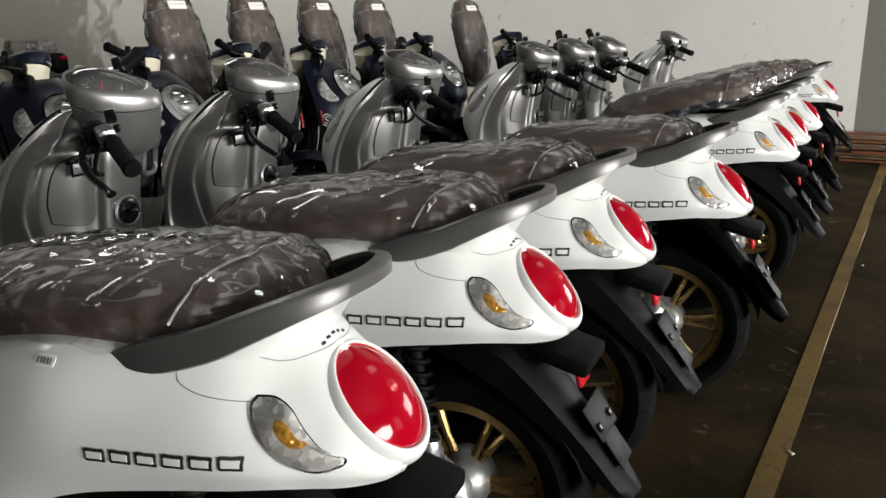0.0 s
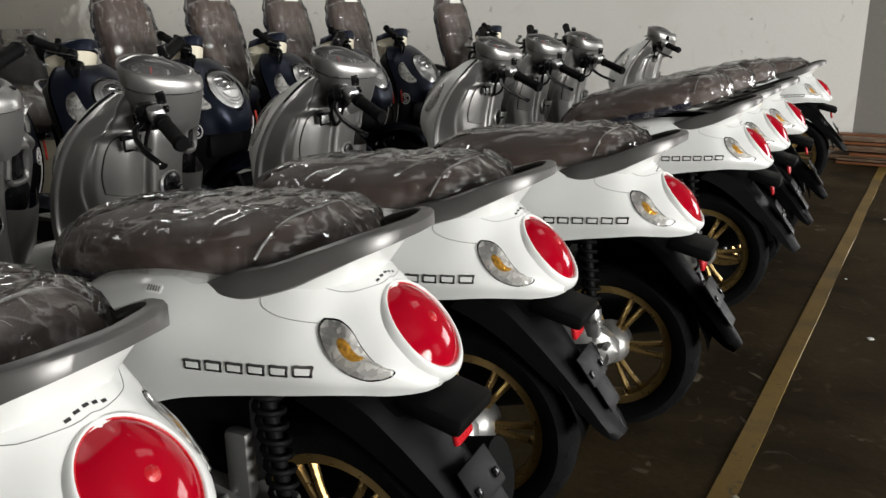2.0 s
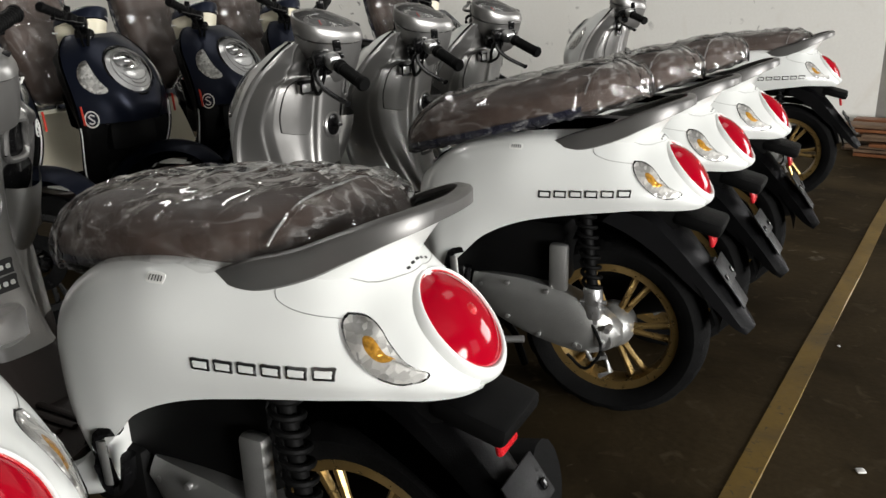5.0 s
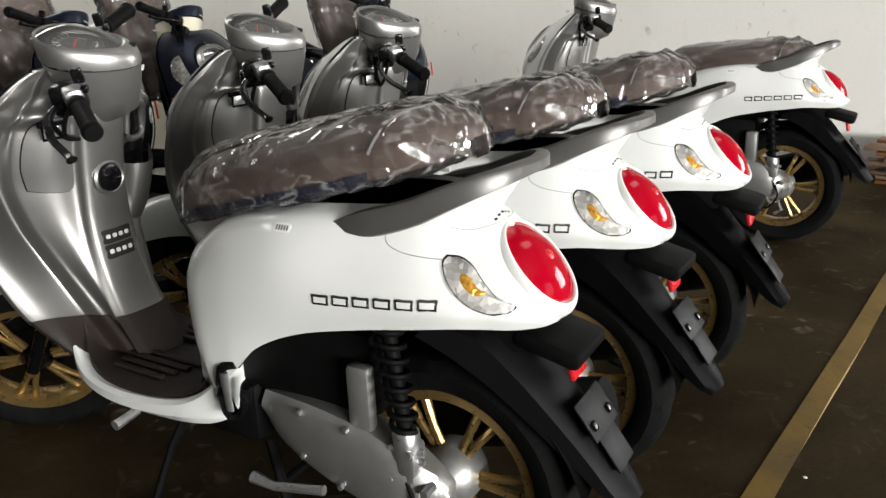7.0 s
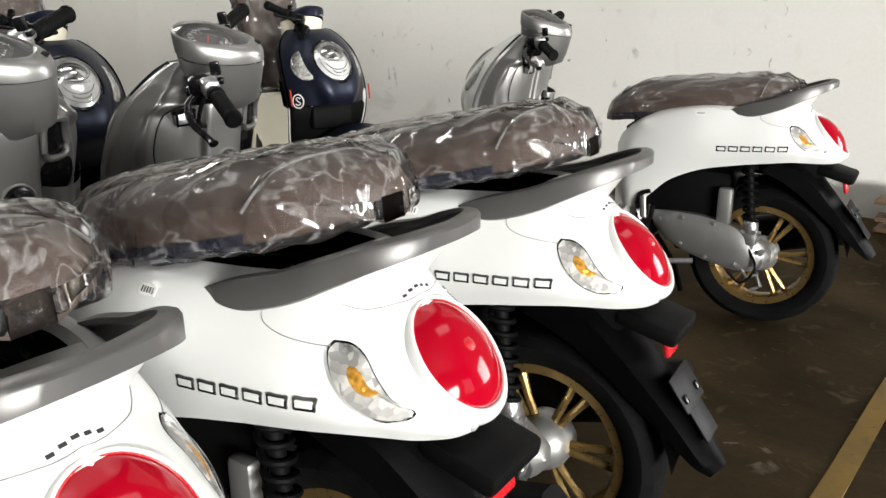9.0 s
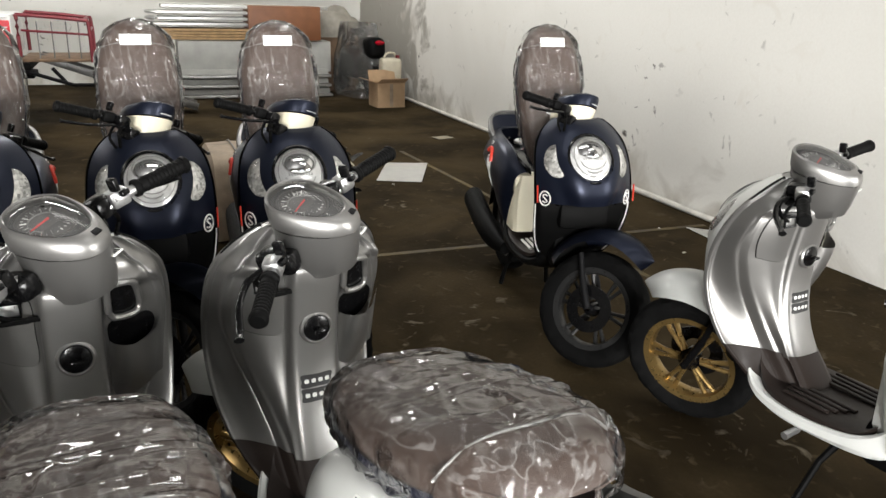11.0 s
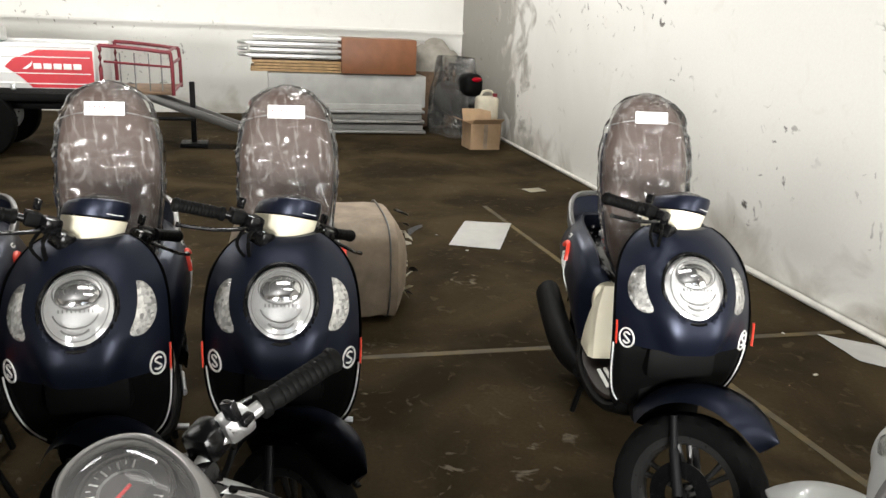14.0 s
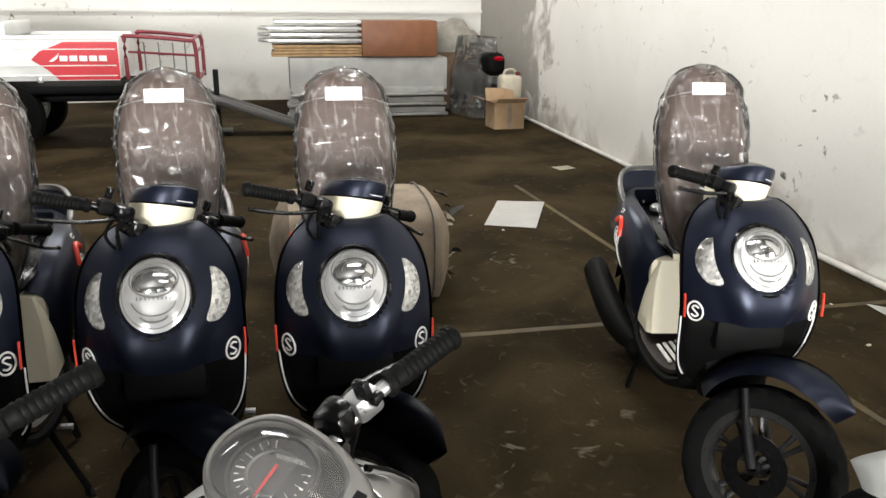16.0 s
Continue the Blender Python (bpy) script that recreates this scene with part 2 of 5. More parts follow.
def stained(name, base, dark, spots, rough, stain_scale, cover, bump=0.3, bottom=None, spec=0.5, scuffs=None, corner=None):
    """Large surfaces: a ground colour, broad stains, small marks and fine grain."""
    m = bpy.data.materials.new(name)
    m.use_nodes = True
    n, k = m.node_tree.nodes, m.node_tree.links
    b = n["Principled BSDF"]
    tc = n.new("ShaderNodeTexCoord")

    def noise_at(scale, detail=8, dist=0.0):
        t = n.new("ShaderNodeTexNoise")
        t.inputs["Scale"].default_value, t.inputs["Detail"].default_value, t.inputs["Distortion"].default_value = scale, detail, dist
        k.new(tc.outputs["Object"], t.inputs["Vector"])
        return t.outputs["Fac"]

    def band(src, lo, hi):
        r = n.new("ShaderNodeMapRange")
        r.inputs["From Min"].default_value, r.inputs["From Max"].default_value = lo, hi
        k.new(src, r.inputs["Value"])
        return r.outputs["Result"]

    def blend(fac, a, c):
        x = n.new("ShaderNodeMix")
        x.data_type = "RGBA"
        k.new(fac, x.inputs["Factor"])
        for s, v in ((x.inputs["A"], a), (x.inputs["B"], c)):
            if isinstance(v, tuple):
                s.default_value = (*v, 1)
            else:
                k.new(v, s)
        return x.outputs["Result"]

    col = blend(band(noise_at(stain_scale, 8, 0.6), cover, cover + 0.22), base, dark)
    col = blend(band(noise_at(stain_scale * 9, 6, 1.0), 0.60, 0.72), col, spots)
    fine = noise_at(60, 5)
    col = blend(band(fine, 0.2, 1.6), col, dark)
    if bottom:                                   # damp marks that climb from the foot of a wall
        sep = n.new("ShaderNodeSeparateXYZ")
        k.new(tc.outputs["Object"], sep.inputs["Vector"])
        add = n.new("ShaderNodeMath")
        add.operation = "MULTIPLY_ADD"
        k.new(noise_at(1.7, 8, 1.2), add.inputs[0])
        add.inputs[1].default_value = -1.6
        k.new(sep.outputs["Z"], add.inputs[2])
        col = blend(band(add.outputs["Value"], -0.55, -1.05), col, bottom)
    if corner:                                   # old damp patches towards the far corner
        sep = n.new("ShaderNodeSeparateXYZ")
        k.new(tc.outputs["Object"], sep.inputs["Vector"])
        for size, reach, tone in ((1.1, 4.0, corner), (2.6, 4.6, tuple(v * 0.8 for v in corner))):
            add = n.new("ShaderNodeMath")
            add.operation = "MULTIPLY_ADD"
            k.new(noise_at(size, 9, 1.0), add.inputs[0])
            add.inputs[1].default_value = -7.0
            k.new(sep.outputs["X"], add.inputs[2])
            col = blend(band(add.outputs["Value"], WEST + reach - 4.6, WEST + reach - 5.6), col, tone)
    b.inputs["Specular IOR Level"].default_value = spec
    if scuffs:
        lo = noise_at(0.9, 3)
        hi = noise_at(6.5, 12, 1.6)
        mm = n.new("ShaderNodeMath")
        mm.operation = "MULTIPLY"
        k.new(band(lo, 0.5, 0.62), mm.inputs[0])
        k.new(band(hi, 0.64, 0.71), mm.inputs[1])
        col = blend(mm.outputs["Value"], col, scuffs)
    k.new(col, b.inputs["Base Color"])
    rb = n.new("ShaderNodeMapRange")
    rb.inputs["To Min"].default_value, rb.inputs["To Max"].default_value = rough - 0.15, rough + 0.15
    k.new(noise_at(3.5), rb.inputs["Value"])
    k.new(rb.outputs["Result"], b.inputs["Roughness"])
    bp = n.new("ShaderNodeBump")
    bp.inputs["Strength"].default_value, bp.inputs["Distance"].default_value = bump, 0.006
    k.new(noise_at(28, 8), bp.inputs["Height"])
    k.new(bp.outputs["Normal"], b.inputs["Normal"])
    return m


M["concrete"] = stained("concrete_floor", (0.054, 0.039, 0.020), (0.019, 0.0135, 0.007), (0.068, 0.052, 0.030), 0.8, 1.3, 0.38, 0.35, None, 0.03, (0.13, 0.11, 0.08))
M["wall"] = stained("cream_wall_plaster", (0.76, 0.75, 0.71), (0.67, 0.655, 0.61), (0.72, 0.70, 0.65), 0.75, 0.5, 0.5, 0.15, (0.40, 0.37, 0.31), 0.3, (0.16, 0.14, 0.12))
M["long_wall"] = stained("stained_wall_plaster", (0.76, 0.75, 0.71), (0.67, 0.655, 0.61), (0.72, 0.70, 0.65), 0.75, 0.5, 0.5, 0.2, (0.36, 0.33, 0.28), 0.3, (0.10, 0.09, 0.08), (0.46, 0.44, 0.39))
# Darkened plaster: recess shade put into the colour, less bounce from unseen walls.
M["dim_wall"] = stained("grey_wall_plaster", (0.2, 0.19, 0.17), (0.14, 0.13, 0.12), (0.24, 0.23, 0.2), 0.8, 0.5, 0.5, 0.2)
M["ceiling"] = stained("roof_sheet", (0.12, 0.12, 0.12), (0.09, 0.09, 0.09), (0.14, 0.14, 0.14), 0.6, 0.4, 0.5, 0.1)
M["yellow"] = stained("worn_yellow_line", (0.17, 0.098, 0.005), (0.09, 0.054, 0.007), (0.035, 0.028, 0.018), 0.6, 3.5, 0.45, 0.2)
M["faded"] = stained("faded_yellow_line", (0.105, 0.070, 0.012), (0.040, 0.029, 0.012), (0.033, 0.026, 0.018), 0.7, 4, 0.36, 0.2)


# ---- modelling helpers ----
def part(name, bm, material, parent=None, label="", flat=False, angle=38):
    """Links a bmesh as one mesh object, under a thing or a part."""
    me = bpy.data.meshes.new(name)
    bmesh.ops.recalc_face_normals(bm, faces=bm.faces)
    bm.to_mesh(me)
    bm.free()
    me.materials.append(M[material])
    if not flat:
        me.shade_smooth()
        me.set_sharp_from_angle(angle=radians(angle))
    ob = new(name, me)
    ob.parent = parent
    if label:
        ob["label"] = label
    return ob


def thing(name, at, label, category, group="", turn=0.0):
    ob = new(name)
    ob.matrix_world = pose(*at, 0, 0, turn)
    ob.empty_display_size = 0.1
    return tagged(ob, label, category, group)


def B():
    return bmesh.new()


def glide(keys, per):
    """Catmull-Rom through rows of numbers, per steps between two keys."""
    k = np.array(keys, float)
    k = np.concatenate([[2 * k[0] - k[1]], k, [2 * k[-1] - k[-2]]])
    out = []
    for i in range(1, len(k) - 2):
        for t in np.arange(per) / per:
            a, b, c, d = k[i - 1 : i + 3]
            out.append(0.5 * (2 * b + (c - a) * t + (2 * a - 5 * b + 4 * c - d) * t**2 + (3 * b - a - 3 * c + d) * t**3))
    return np.array(out + [k[-2]])


def sheet(bm, rows, ring=False, caps=False):
    """Faces between rows of points; ring closes each row, caps the first and last."""
    vs = [[bm.verts.new(tuple(p)) for p in row] for row in rows]
    n = len(vs[0])
    for a, b in zip(vs, vs[1:]):
        for i in range(n if ring else n - 1):
            j = (i + 1) % n
            bm.faces.new((a[i], a[j], b[j], b[i]))
    if caps:
        bm.faces.new(vs[0][::-1])
        bm.faces.new(vs[-1])
    return vs


def box(bm, c, s, bevel=0.0, m=None, seg=2):
    got = bmesh.ops.create_cube(bm, size=1.0)["verts"]
    bmesh.ops.transform(bm, matrix=(m or Matrix()) @ Matrix.Translation(c) @ Matrix.Diagonal((*s, 1)), verts=got)
    if bevel:
        es = list({e for v in got for e in v.link_edges})
        bmesh.ops.bevel(bm, geom=es, offset=bevel, segments=seg, affect="EDGES", profile=0.5)


def tube(bm, pts, r, n=10, caps=True, flat=1.0, up=(0, 0, 1)):
    """A round bar along points; r one radius or one for each; flat squeezes it along its second axis."""
    pts = [Vector(p) for p in pts]
    rs = r if isinstance(r, (list, tuple)) else [r] * len(pts)
    rows = []
    for i, p in enumerate(pts):
        d = (pts[min(i + 1, len(pts) - 1)] - pts[max(i - 1, 0)]).normalized()
        a = d.cross(Vector(up))
        if a.length < 1e-3:
            a = d.cross(Vector((1, 0, 0)))
        a.normalize()
        b = d.cross(a)
        rows.append([p + rs[i] * (math.cos(2 * math.pi * j / n) * a + flat * math.sin(2 * math.pi * j / n) * b) for j in range(n)])
    sheet(bm, rows, True, caps)


def lathe(bm, profile, c, n=32, axis="y"):
    """Turns a profile of (radius, along) round an axis through c."""
    rows = []
    for r, y in profile:
        row = []
        for j in range(n):
            a = 2 * math.pi * j / n
            p = (r * math.cos(a), y, r * math.sin(a)) if axis == "y" else (r * math.cos(a), r * math.sin(a), y) if axis == "z" else (y, r * math.cos(a), r * math.sin(a))
            row.append(Vector(c) + Vector(p))
        rows.append(row)
    sheet(bm, rows, True)


def dome(bm, c, normal, up, w, h, depth, rings=6, n=36, power=2.0, skew=0.0):
    """A shallow lens: an oval of half sizes w and h that bulges along its normal."""
    z = Vector(normal).normalized()
    x = Vector(up).cross(z).normalized()
    y = z.cross(x)
    rows = []
    for i in range(rings + 1):
        f = 1 - i / rings
        f = max(f, 0.02)
        rows.append([Vector(c) + x * (w * f * math.cos(2 * math.pi * j / n) * (1 + skew * math.sin(2 * math.pi * j / n))) + y * (h * f * math.sin(2 * math.pi * j / n)) + z * depth * (1 - f**power) for j in range(n)])
    sheet(bm, rows, True)
    return rows


def drape(bm, outline, tree, way, off=0.002, bulge=0.0, rings=4, thick=0.004):
    """Lays an outline of points on a surface along a way, with an edge let into it."""
    o = glide(outline + [outline[0]], 4)[:-1] if len(outline) > 3 else np.array(outline)
    mid = o.mean(0)
    way = Vector(way)
    rows = []
    for f, sink in [(1.0, -thick)] + [(1 - i / rings * 0.98, 0) for i in range(rings + 1)]:
        row = []
        for p in o:
            q = Vector(mid + (p - mid) * f)
            hit = tree.ray_cast(q - way * 1.5, way)[0]
            base = hit if hit is not None else q
            row.append(base - way * (off + sink + bulge * (1 - f**2)))
        rows.append(row)
    vs = sheet(bm, rows, True)
    bm.faces.new(vs[-1])


# ---- the building ----


def slab(name, lo, hi, material, label, kind="structure"):
    bm = B()
    c, s = [(a + b) / 2 for a, b in zip(lo, hi)], [b - a for a, b in zip(lo, hi)]
    box(bm, c, s)
    return tagged(part(name, bm, material, flat=True), label, name.split("_")[0], kind=kind)


slab("floor", (WEST - 0.3, SOUTH - 0.3, -0.2), (EAST + 6, 6.3, 0), "concrete", "dark brown worn concrete warehouse floor with stains")
slab("wall_north", (WEST, NORTH, 0), (0.02, NORTH + 0.25, HIGH), "long_wall", "cream plastered warehouse wall, scuffed, damp-stained towards the corner")
for a, b, low in ((0.27, ADDED_DOOR[0] - ADDED_DOOR[1] / 2, 0), (ADDED_DOOR[0] - ADDED_DOOR[1] / 2, ADDED_DOOR[0] + ADDED_DOOR[1] / 2, 2.6), (ADDED_DOOR[0] + ADDED_DOOR[1] / 2, EAST, 0)):
    slab("wall_recess", (a, 6.0, low), (b, 6.25, HIGH), "dim_wall", "cream plastered wall set back, shade put into its grey tone")
# Added slab over the wall's lit end; its dark colour paints the shade.
slab("wall_return", (0.02, NORTH, 0), (0.27, 6.0, HIGH), "dim_wall", "plastered side of the recess, shade put into its grey tone")
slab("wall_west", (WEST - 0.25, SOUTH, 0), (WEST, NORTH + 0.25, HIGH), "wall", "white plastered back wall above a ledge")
# Unseen south and east walls and roof, added dark to hold back bounce.
slab("wall_south", (WEST, SOUTH - 0.25, 0), (EAST, SOUTH, HIGH), "dim_wall", "unseen plain plastered wall added to close the warehouse, kept dark")
slab("ceiling", (WEST - 0.3, SOUTH - 0.3, HIGH), (EAST + 0.3, 6.3, HIGH + 0.1), "ceiling", "unseen grey roof sheeting added over the warehouse, kept dark")
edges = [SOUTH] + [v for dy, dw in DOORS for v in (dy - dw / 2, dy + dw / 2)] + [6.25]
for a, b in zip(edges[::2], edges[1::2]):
    slab("wall_east", (EAST, a, 0), (EAST + 0.25, b, HIGH), "dim_wall", "unseen plastered wall added between open roller doors, kept dark")
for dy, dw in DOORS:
    slab("wall_over_door", (EAST, dy - dw / 2, 2.6 if dy < 0 else 3.6), (EAST + 0.25, dy + dw / 2, HIGH), "dim_wall", "unseen plastered wall added over an open roller door, kept dark")
slab("ledge_trim", (WEST, SOUTH, 1.30), (WEST + 0.07, NORTH, 1.345), "wall", "thin plastered ledge along the back wall")


def strip(name, x0, y0, x1, y1, w, material, label):
    bm = B()
    a, b = Vector((x0, y0, 0.0)), Vector((x1, y1, 0.0))
    d = (b - a).normalized()
    s = Vector((-d.y, d.x, 0)) * w / 2
    rows = [[a + (b - a) * i / 30 + s * k * random.uniform(0.86, 1.08) + Vector((0, 0, z)) for k, z in ((-1, -0.001), (-0.985, 0.0025), (0.985, 0.0025), (1, -0.001))] for i in range(31)]
    sheet(bm, rows)
    return tagged(part(name, bm, material), label, "floor marking", kind="structure")


strip("yellow_line", 0.345, -11.0, 0.305, 4.4, 0.060, "yellow", "worn yellow painted line on the concrete floor")
strip("faded_line", -3.58, 1.2, -3.57, 4.3, 0.045, "faded", "faded yellow line on the concrete floor")
strip("faded_line", -6.6, 3.1, -2.2, 3.32, 0.04, "faded", "faded yellow line on the concrete floor")


# ---- scooters: x ahead, y to the left, z up, from the ground under the rear axle ----
from mathutils.bvhtree import BVHTree

HEAD, RAKE = Vector((1.2, 0, 0.3)), Vector((-0.48, 0, 1)).normalized()


def steered(angle):
    return Matrix.Translation(HEAD) @ Matrix.Rotation(radians(angle), 4, RAKE) @ Matrix.Translation(-HEAD)


def mirror(pts):
    return [(x, -y, z) for x, y, z in pts]


# half sections of the rear body from its top edge to its lower edge: x, then (y, z) six times
REAR = [
    (0.500, .085, .655, .115, .645, .135, .620, .142, .590, .138, .560, .125, .535),
    (0.450, .105, .698, .150, .680, .176, .630, .182, .560, .178, .480, .160, .400),
    (0.380, .115, .740, .163, .722, .190, .668, .197, .590, .190, .510, .175, .440),
    (0.300, .120, .764, .170, .747, .198, .693, .204, .625, .197, .562, .183, .515),
    (0.200, .122, .780, .170, .764, .198, .708, .203, .650, .196, .600, .181, .562),
    (0.080, .112, .788, .147, .768, .170, .720, .184, .675, .186, .630, .168, .587),
    (-0.02, .080, .790, .115, .766, .142, .725, .164, .680, .171, .640, .152, .600),
    (-0.08, .034, .778, .068, .758, .106, .716, .139, .676, .153, .640, .136, .606),
    (-0.125, .001, .742, .046, .733, .083, .709, .113, .672, .129, .636, .112, .604),
    (-0.165, .001, .688, .043, .686, .073, .680, .098, .658, .107, .630, .090, .602),
    (-0.200, .001, .644, .034, .643, .056, .640, .071, .632, .075, .617, .060, .602),
    (-0.218, .001, .622, .024, .621, .038, .620, .045, .617, .044, .611, .034, .606),
]


def rear_rows(side):
    rows = []
    for key in glide(REAR, 5):
        half = glide([(key[1 + 2 * i], key[2 + 2 * i]) for i in range(6)], 4)
        edge = [(max(half[0][0] - 0.012, 0.0), half[0][1] - 0.006)] if key[1] > 0.012 else [tuple(half[0])]
        lip = [(max(half[-1][0] - 0.012, .001), half[-1][1] + 0.003), (max(half[-1][0] - 0.014, .001), half[-1][1] + 0.012)]
        rows.append([(key[0], side * y, z) for y, z in edge + [tuple(h) for h in half] + lip])
    return rows


# the seat, shut: x, half width, underside, top
SEAT = [(.578, .045, .700, .728), (.545, .082, .702, .768), (.47, .112, .712, .815), (.37, .132, .724, .832), (.26, .146, .738, .843), (.14, .148, .752, .854), (.05, .134, .764, .859), (-.01, .114, .772, .856), (-.05, .088, .780, .845), (-.076, .055, .788, .824), (-.086, .022, .793, .812)]
HINGE = Vector((0.56, 0, 0.70))


def seat_rows(grow, crumple, per=6, seed=0.0):
    rows = []
    for x, w, zb, zt in glide(SEAT, per):
        w, zt, zb = w + grow, zt + grow, zb - grow * 0.6
        half = [(0, zt), (.45 * w, zt - .002), (.8 * w, zt - .014), (.97 * w, zt - .04), (w, (zt * .45 + zb * .55)), (.98 * w, zb + .012), (.9 * w, zb), (.5 * w, zb), (0, zb)]
        half = glide(half, 3)
        row = [(y, z) for y, z in half] + [(-y, z) for y, z in half[-2:0:-1]]
        pts = []
        for y, z in row:
            p = Vector((x, y, z))
            if crumple:
                q = Vector((x * 8 + z * 3 + seed, y * 3, z * 3 - x))
                q += Vector((noise.noise(q * 1.3), noise.noise(q * 1.3 + Vector((9, 0, 0))), 0)) * .8
                n = .5 * noise.noise(q) + .9 * (1 - abs(noise.noise(q * 1.7))) ** 3 - .3 + .22 * (1 - abs(noise.noise(q * 3.0))) ** 4
                out = Vector((0, y, (z - (zt + zb) / 2) * 1.5))
                p += out.normalized() * crumple * n if out.length > 1e-4 else Vector()
            pts.append(p - HINGE)
        rows.append(pts)
    return rows


# plan of the front cover by height: z, half width, x of its edge, x of its nose
COVER = [(.385, .130, .960, 1.03), (.45, .170, 1.004, 1.08), (.53, .193, 1.044, 1.13), (.62, .203, 1.070, 1.168), (.70, .206, 1.068, 1.194), (.76, .206, 1.054, 1.188), (.81, .204, 1.034, 1.166), (.86, .197, 1.006, 1.130), (.905, .181, .975, 1.085), (.940, .158, .950, 1.046), (.966, .130, .934, 1.008), (.983, .100, .924, .972)]
# rear face of the inner leg shield by height: z, half width, x of its edge, x of the middle column, half width of the column, y of the step beside the glove box
SHIELD = [(.35, .122, .918, .745, .062, .070), (.40, .150, .956, .785, .060, .074), (.45, .172, .996, .822, .058, .080), (.52, .190, 1.032, .853, .056, .098), (.59, .199, 1.056, .870, .055, .122), (.66, .203, 1.064, .876, .054, .148), (.745, .204, 1.050, .870, .053, .170), (.82, .200, 1.020, .858, .053, .172), (.870, .192, .992, .848, .053, .162), (.895, .184, .975, .850, .052, .150), (.915, .173, .962, .878, .050, .135), (.940, .154, .944, .896, .045, .110), (.963, .130, .930, .902, .040, .090), (.980, .104, .920, .904, .034, .070)]


def cover_rows():
    """The cover sweeps from edge to edge round a nose; below the lamp the nose narrows to a crest."""
    rows = []
    for z, w, xe, xn in glide(COVER, 6):
        crest = np.interp(z, (.55, .64, .78, .90), (.050, .066, .128, .150))
        high = np.interp(z, (.45, .60, .68, .78, .86, .92), (0, .020, .030, .024, .008, 0))
        row = []
        for i in range(49):
            t = 1 - i / 24
            x = xe + (xn - xe) * (1 - abs(t) ** 2.5) + high * (math.exp(-((w * t / crest) ** 6)) - .75 * (1 - abs(t) ** 1.5))
            well = 1 - (w * t / .090) ** 2 - ((z - .850) / .084) ** 2           # well for the headlight
            row.append((x - .045 * min(1, max(0, well) * 3), w * t, z))
        rows.append([(xe - 0.012, w - 0.012, z)] + row + [(xe - 0.012, -w + 0.012, z)])
    return rows


def wheel(thing_, name, c, m, radius, width, paint, drum, seed):
    hub = part(name, _hub(c, m, drum), "case" if drum else "gloss_black", thing_)
    bm = B()
    w = width / 2
    prof = [(radius - .078, -.55 * w), (radius - .060, -.9 * w), (radius - .030, -w), (radius - .010, -.78 * w), (radius - .002, -.4 * w), (radius, 0), (radius - .002, .4 * w), (radius - .010, .78 * w), (radius - .030, w), (radius - .060, .9 * w), (radius - .078, .55 * w)]
    lathe(bm, prof, c, 112)
    bm.verts.ensure_lookup_table()
    for i, row in enumerate((3, 4, 6, 7)):                 # tread grooves
        for q in range(112):
            if (q + i * 2) % 6 in (0, 1):
                v = bm.verts[row * 112 + q]
                d = Vector((v.co.x - c[0], 0, v.co.z - c[2]))
                v.co -= d.normalized() * .004
    bm.transform(m)
    part("tyre", bm, "rubber", hub, "black treaded tyre")
    bm = B()
    ro = radius - .074
    lathe(bm, [(ro - .018, -.62 * w), (ro + .002, -.68 * w), (ro + .006, -.6 * w), (ro - .006, -.45 * w), (ro - .016, -.2 * w), (ro - .016, .2 * w), (ro - .006, .45 * w), (ro + .006, .6 * w), (ro + .002, .68 * w), (ro - .018, .62 * w), (ro - .024, .3 * w), (ro - .024, -.3 * w), (ro - .018, -.62 * w)], c, 56)
    bm.transform(m)
    part("rim", bm, paint, hub)
    for i in range(6):
        bm = B()
        for d in (-.13, .13):
            a = 2 * math.pi * i / 6 + d
            b = 2 * math.pi * i / 6 + d * 0.75
            p0 = Vector(c) + Vector((math.cos(b) * .04, .012, math.sin(b) * .04))
            p1 = Vector(c) + Vector((math.cos(a) * (ro - .018), .004, math.sin(a) * (ro - .018)))
            tube(bm, [p0, (p0 + p1) / 2 + Vector((0, .004, 0)), p1], [.011, .0080, .0105], 8)
        bm.transform(m)
        part("spoke", bm, paint, hub)
    return hub


def _hub(c, m, drum):
    bm = B()
    if drum:
        lathe(bm, [(.012, .08), (.026, .078), (.030, .062), (.050, .048), (.060, .02), (.060, -.02), (.05, -.035), (.012, -.04)], c, 32)
    else:
        lathe(bm, [(.01, .055), (.022, .052), (.03, .03), (.034, 0), (.03, -.03), (.022, -.052), (.01, -.055)], c, 24)
        lathe(bm, [(.05, -.048), (.098, -.048), (.098, -.052), (.05, -.052), (.05, -.048)], c, 40)
    bm.transform(m)
    return bm


def letters(bm, tree, x0, x1, z0, z1, h, count, way, side, inner=None):
    """Plain raised bars in place of a maker's lettering."""
    step = (x1 - x0) / count
    for i in range(count):
        x, z = x0 + step * (i + .5), z0 + (z1 - z0) * (i + .5) / count
        w = abs(step) * (.38 if not inner else .29)
        o = [(x - w, 0, z - h / 2), (x, 0, z - h / 2), (x + w, 0, z - h / 2), (x + w, 0, z), (x + w, 0, z + h / 2), (x, 0, z + h / 2), (x - w, 0, z + h / 2), (x - w, 0, z)]
        drape(bm if not inner else inner, o, tree, way, .002 if not inner else .0028, 0.0003, 2, .004)


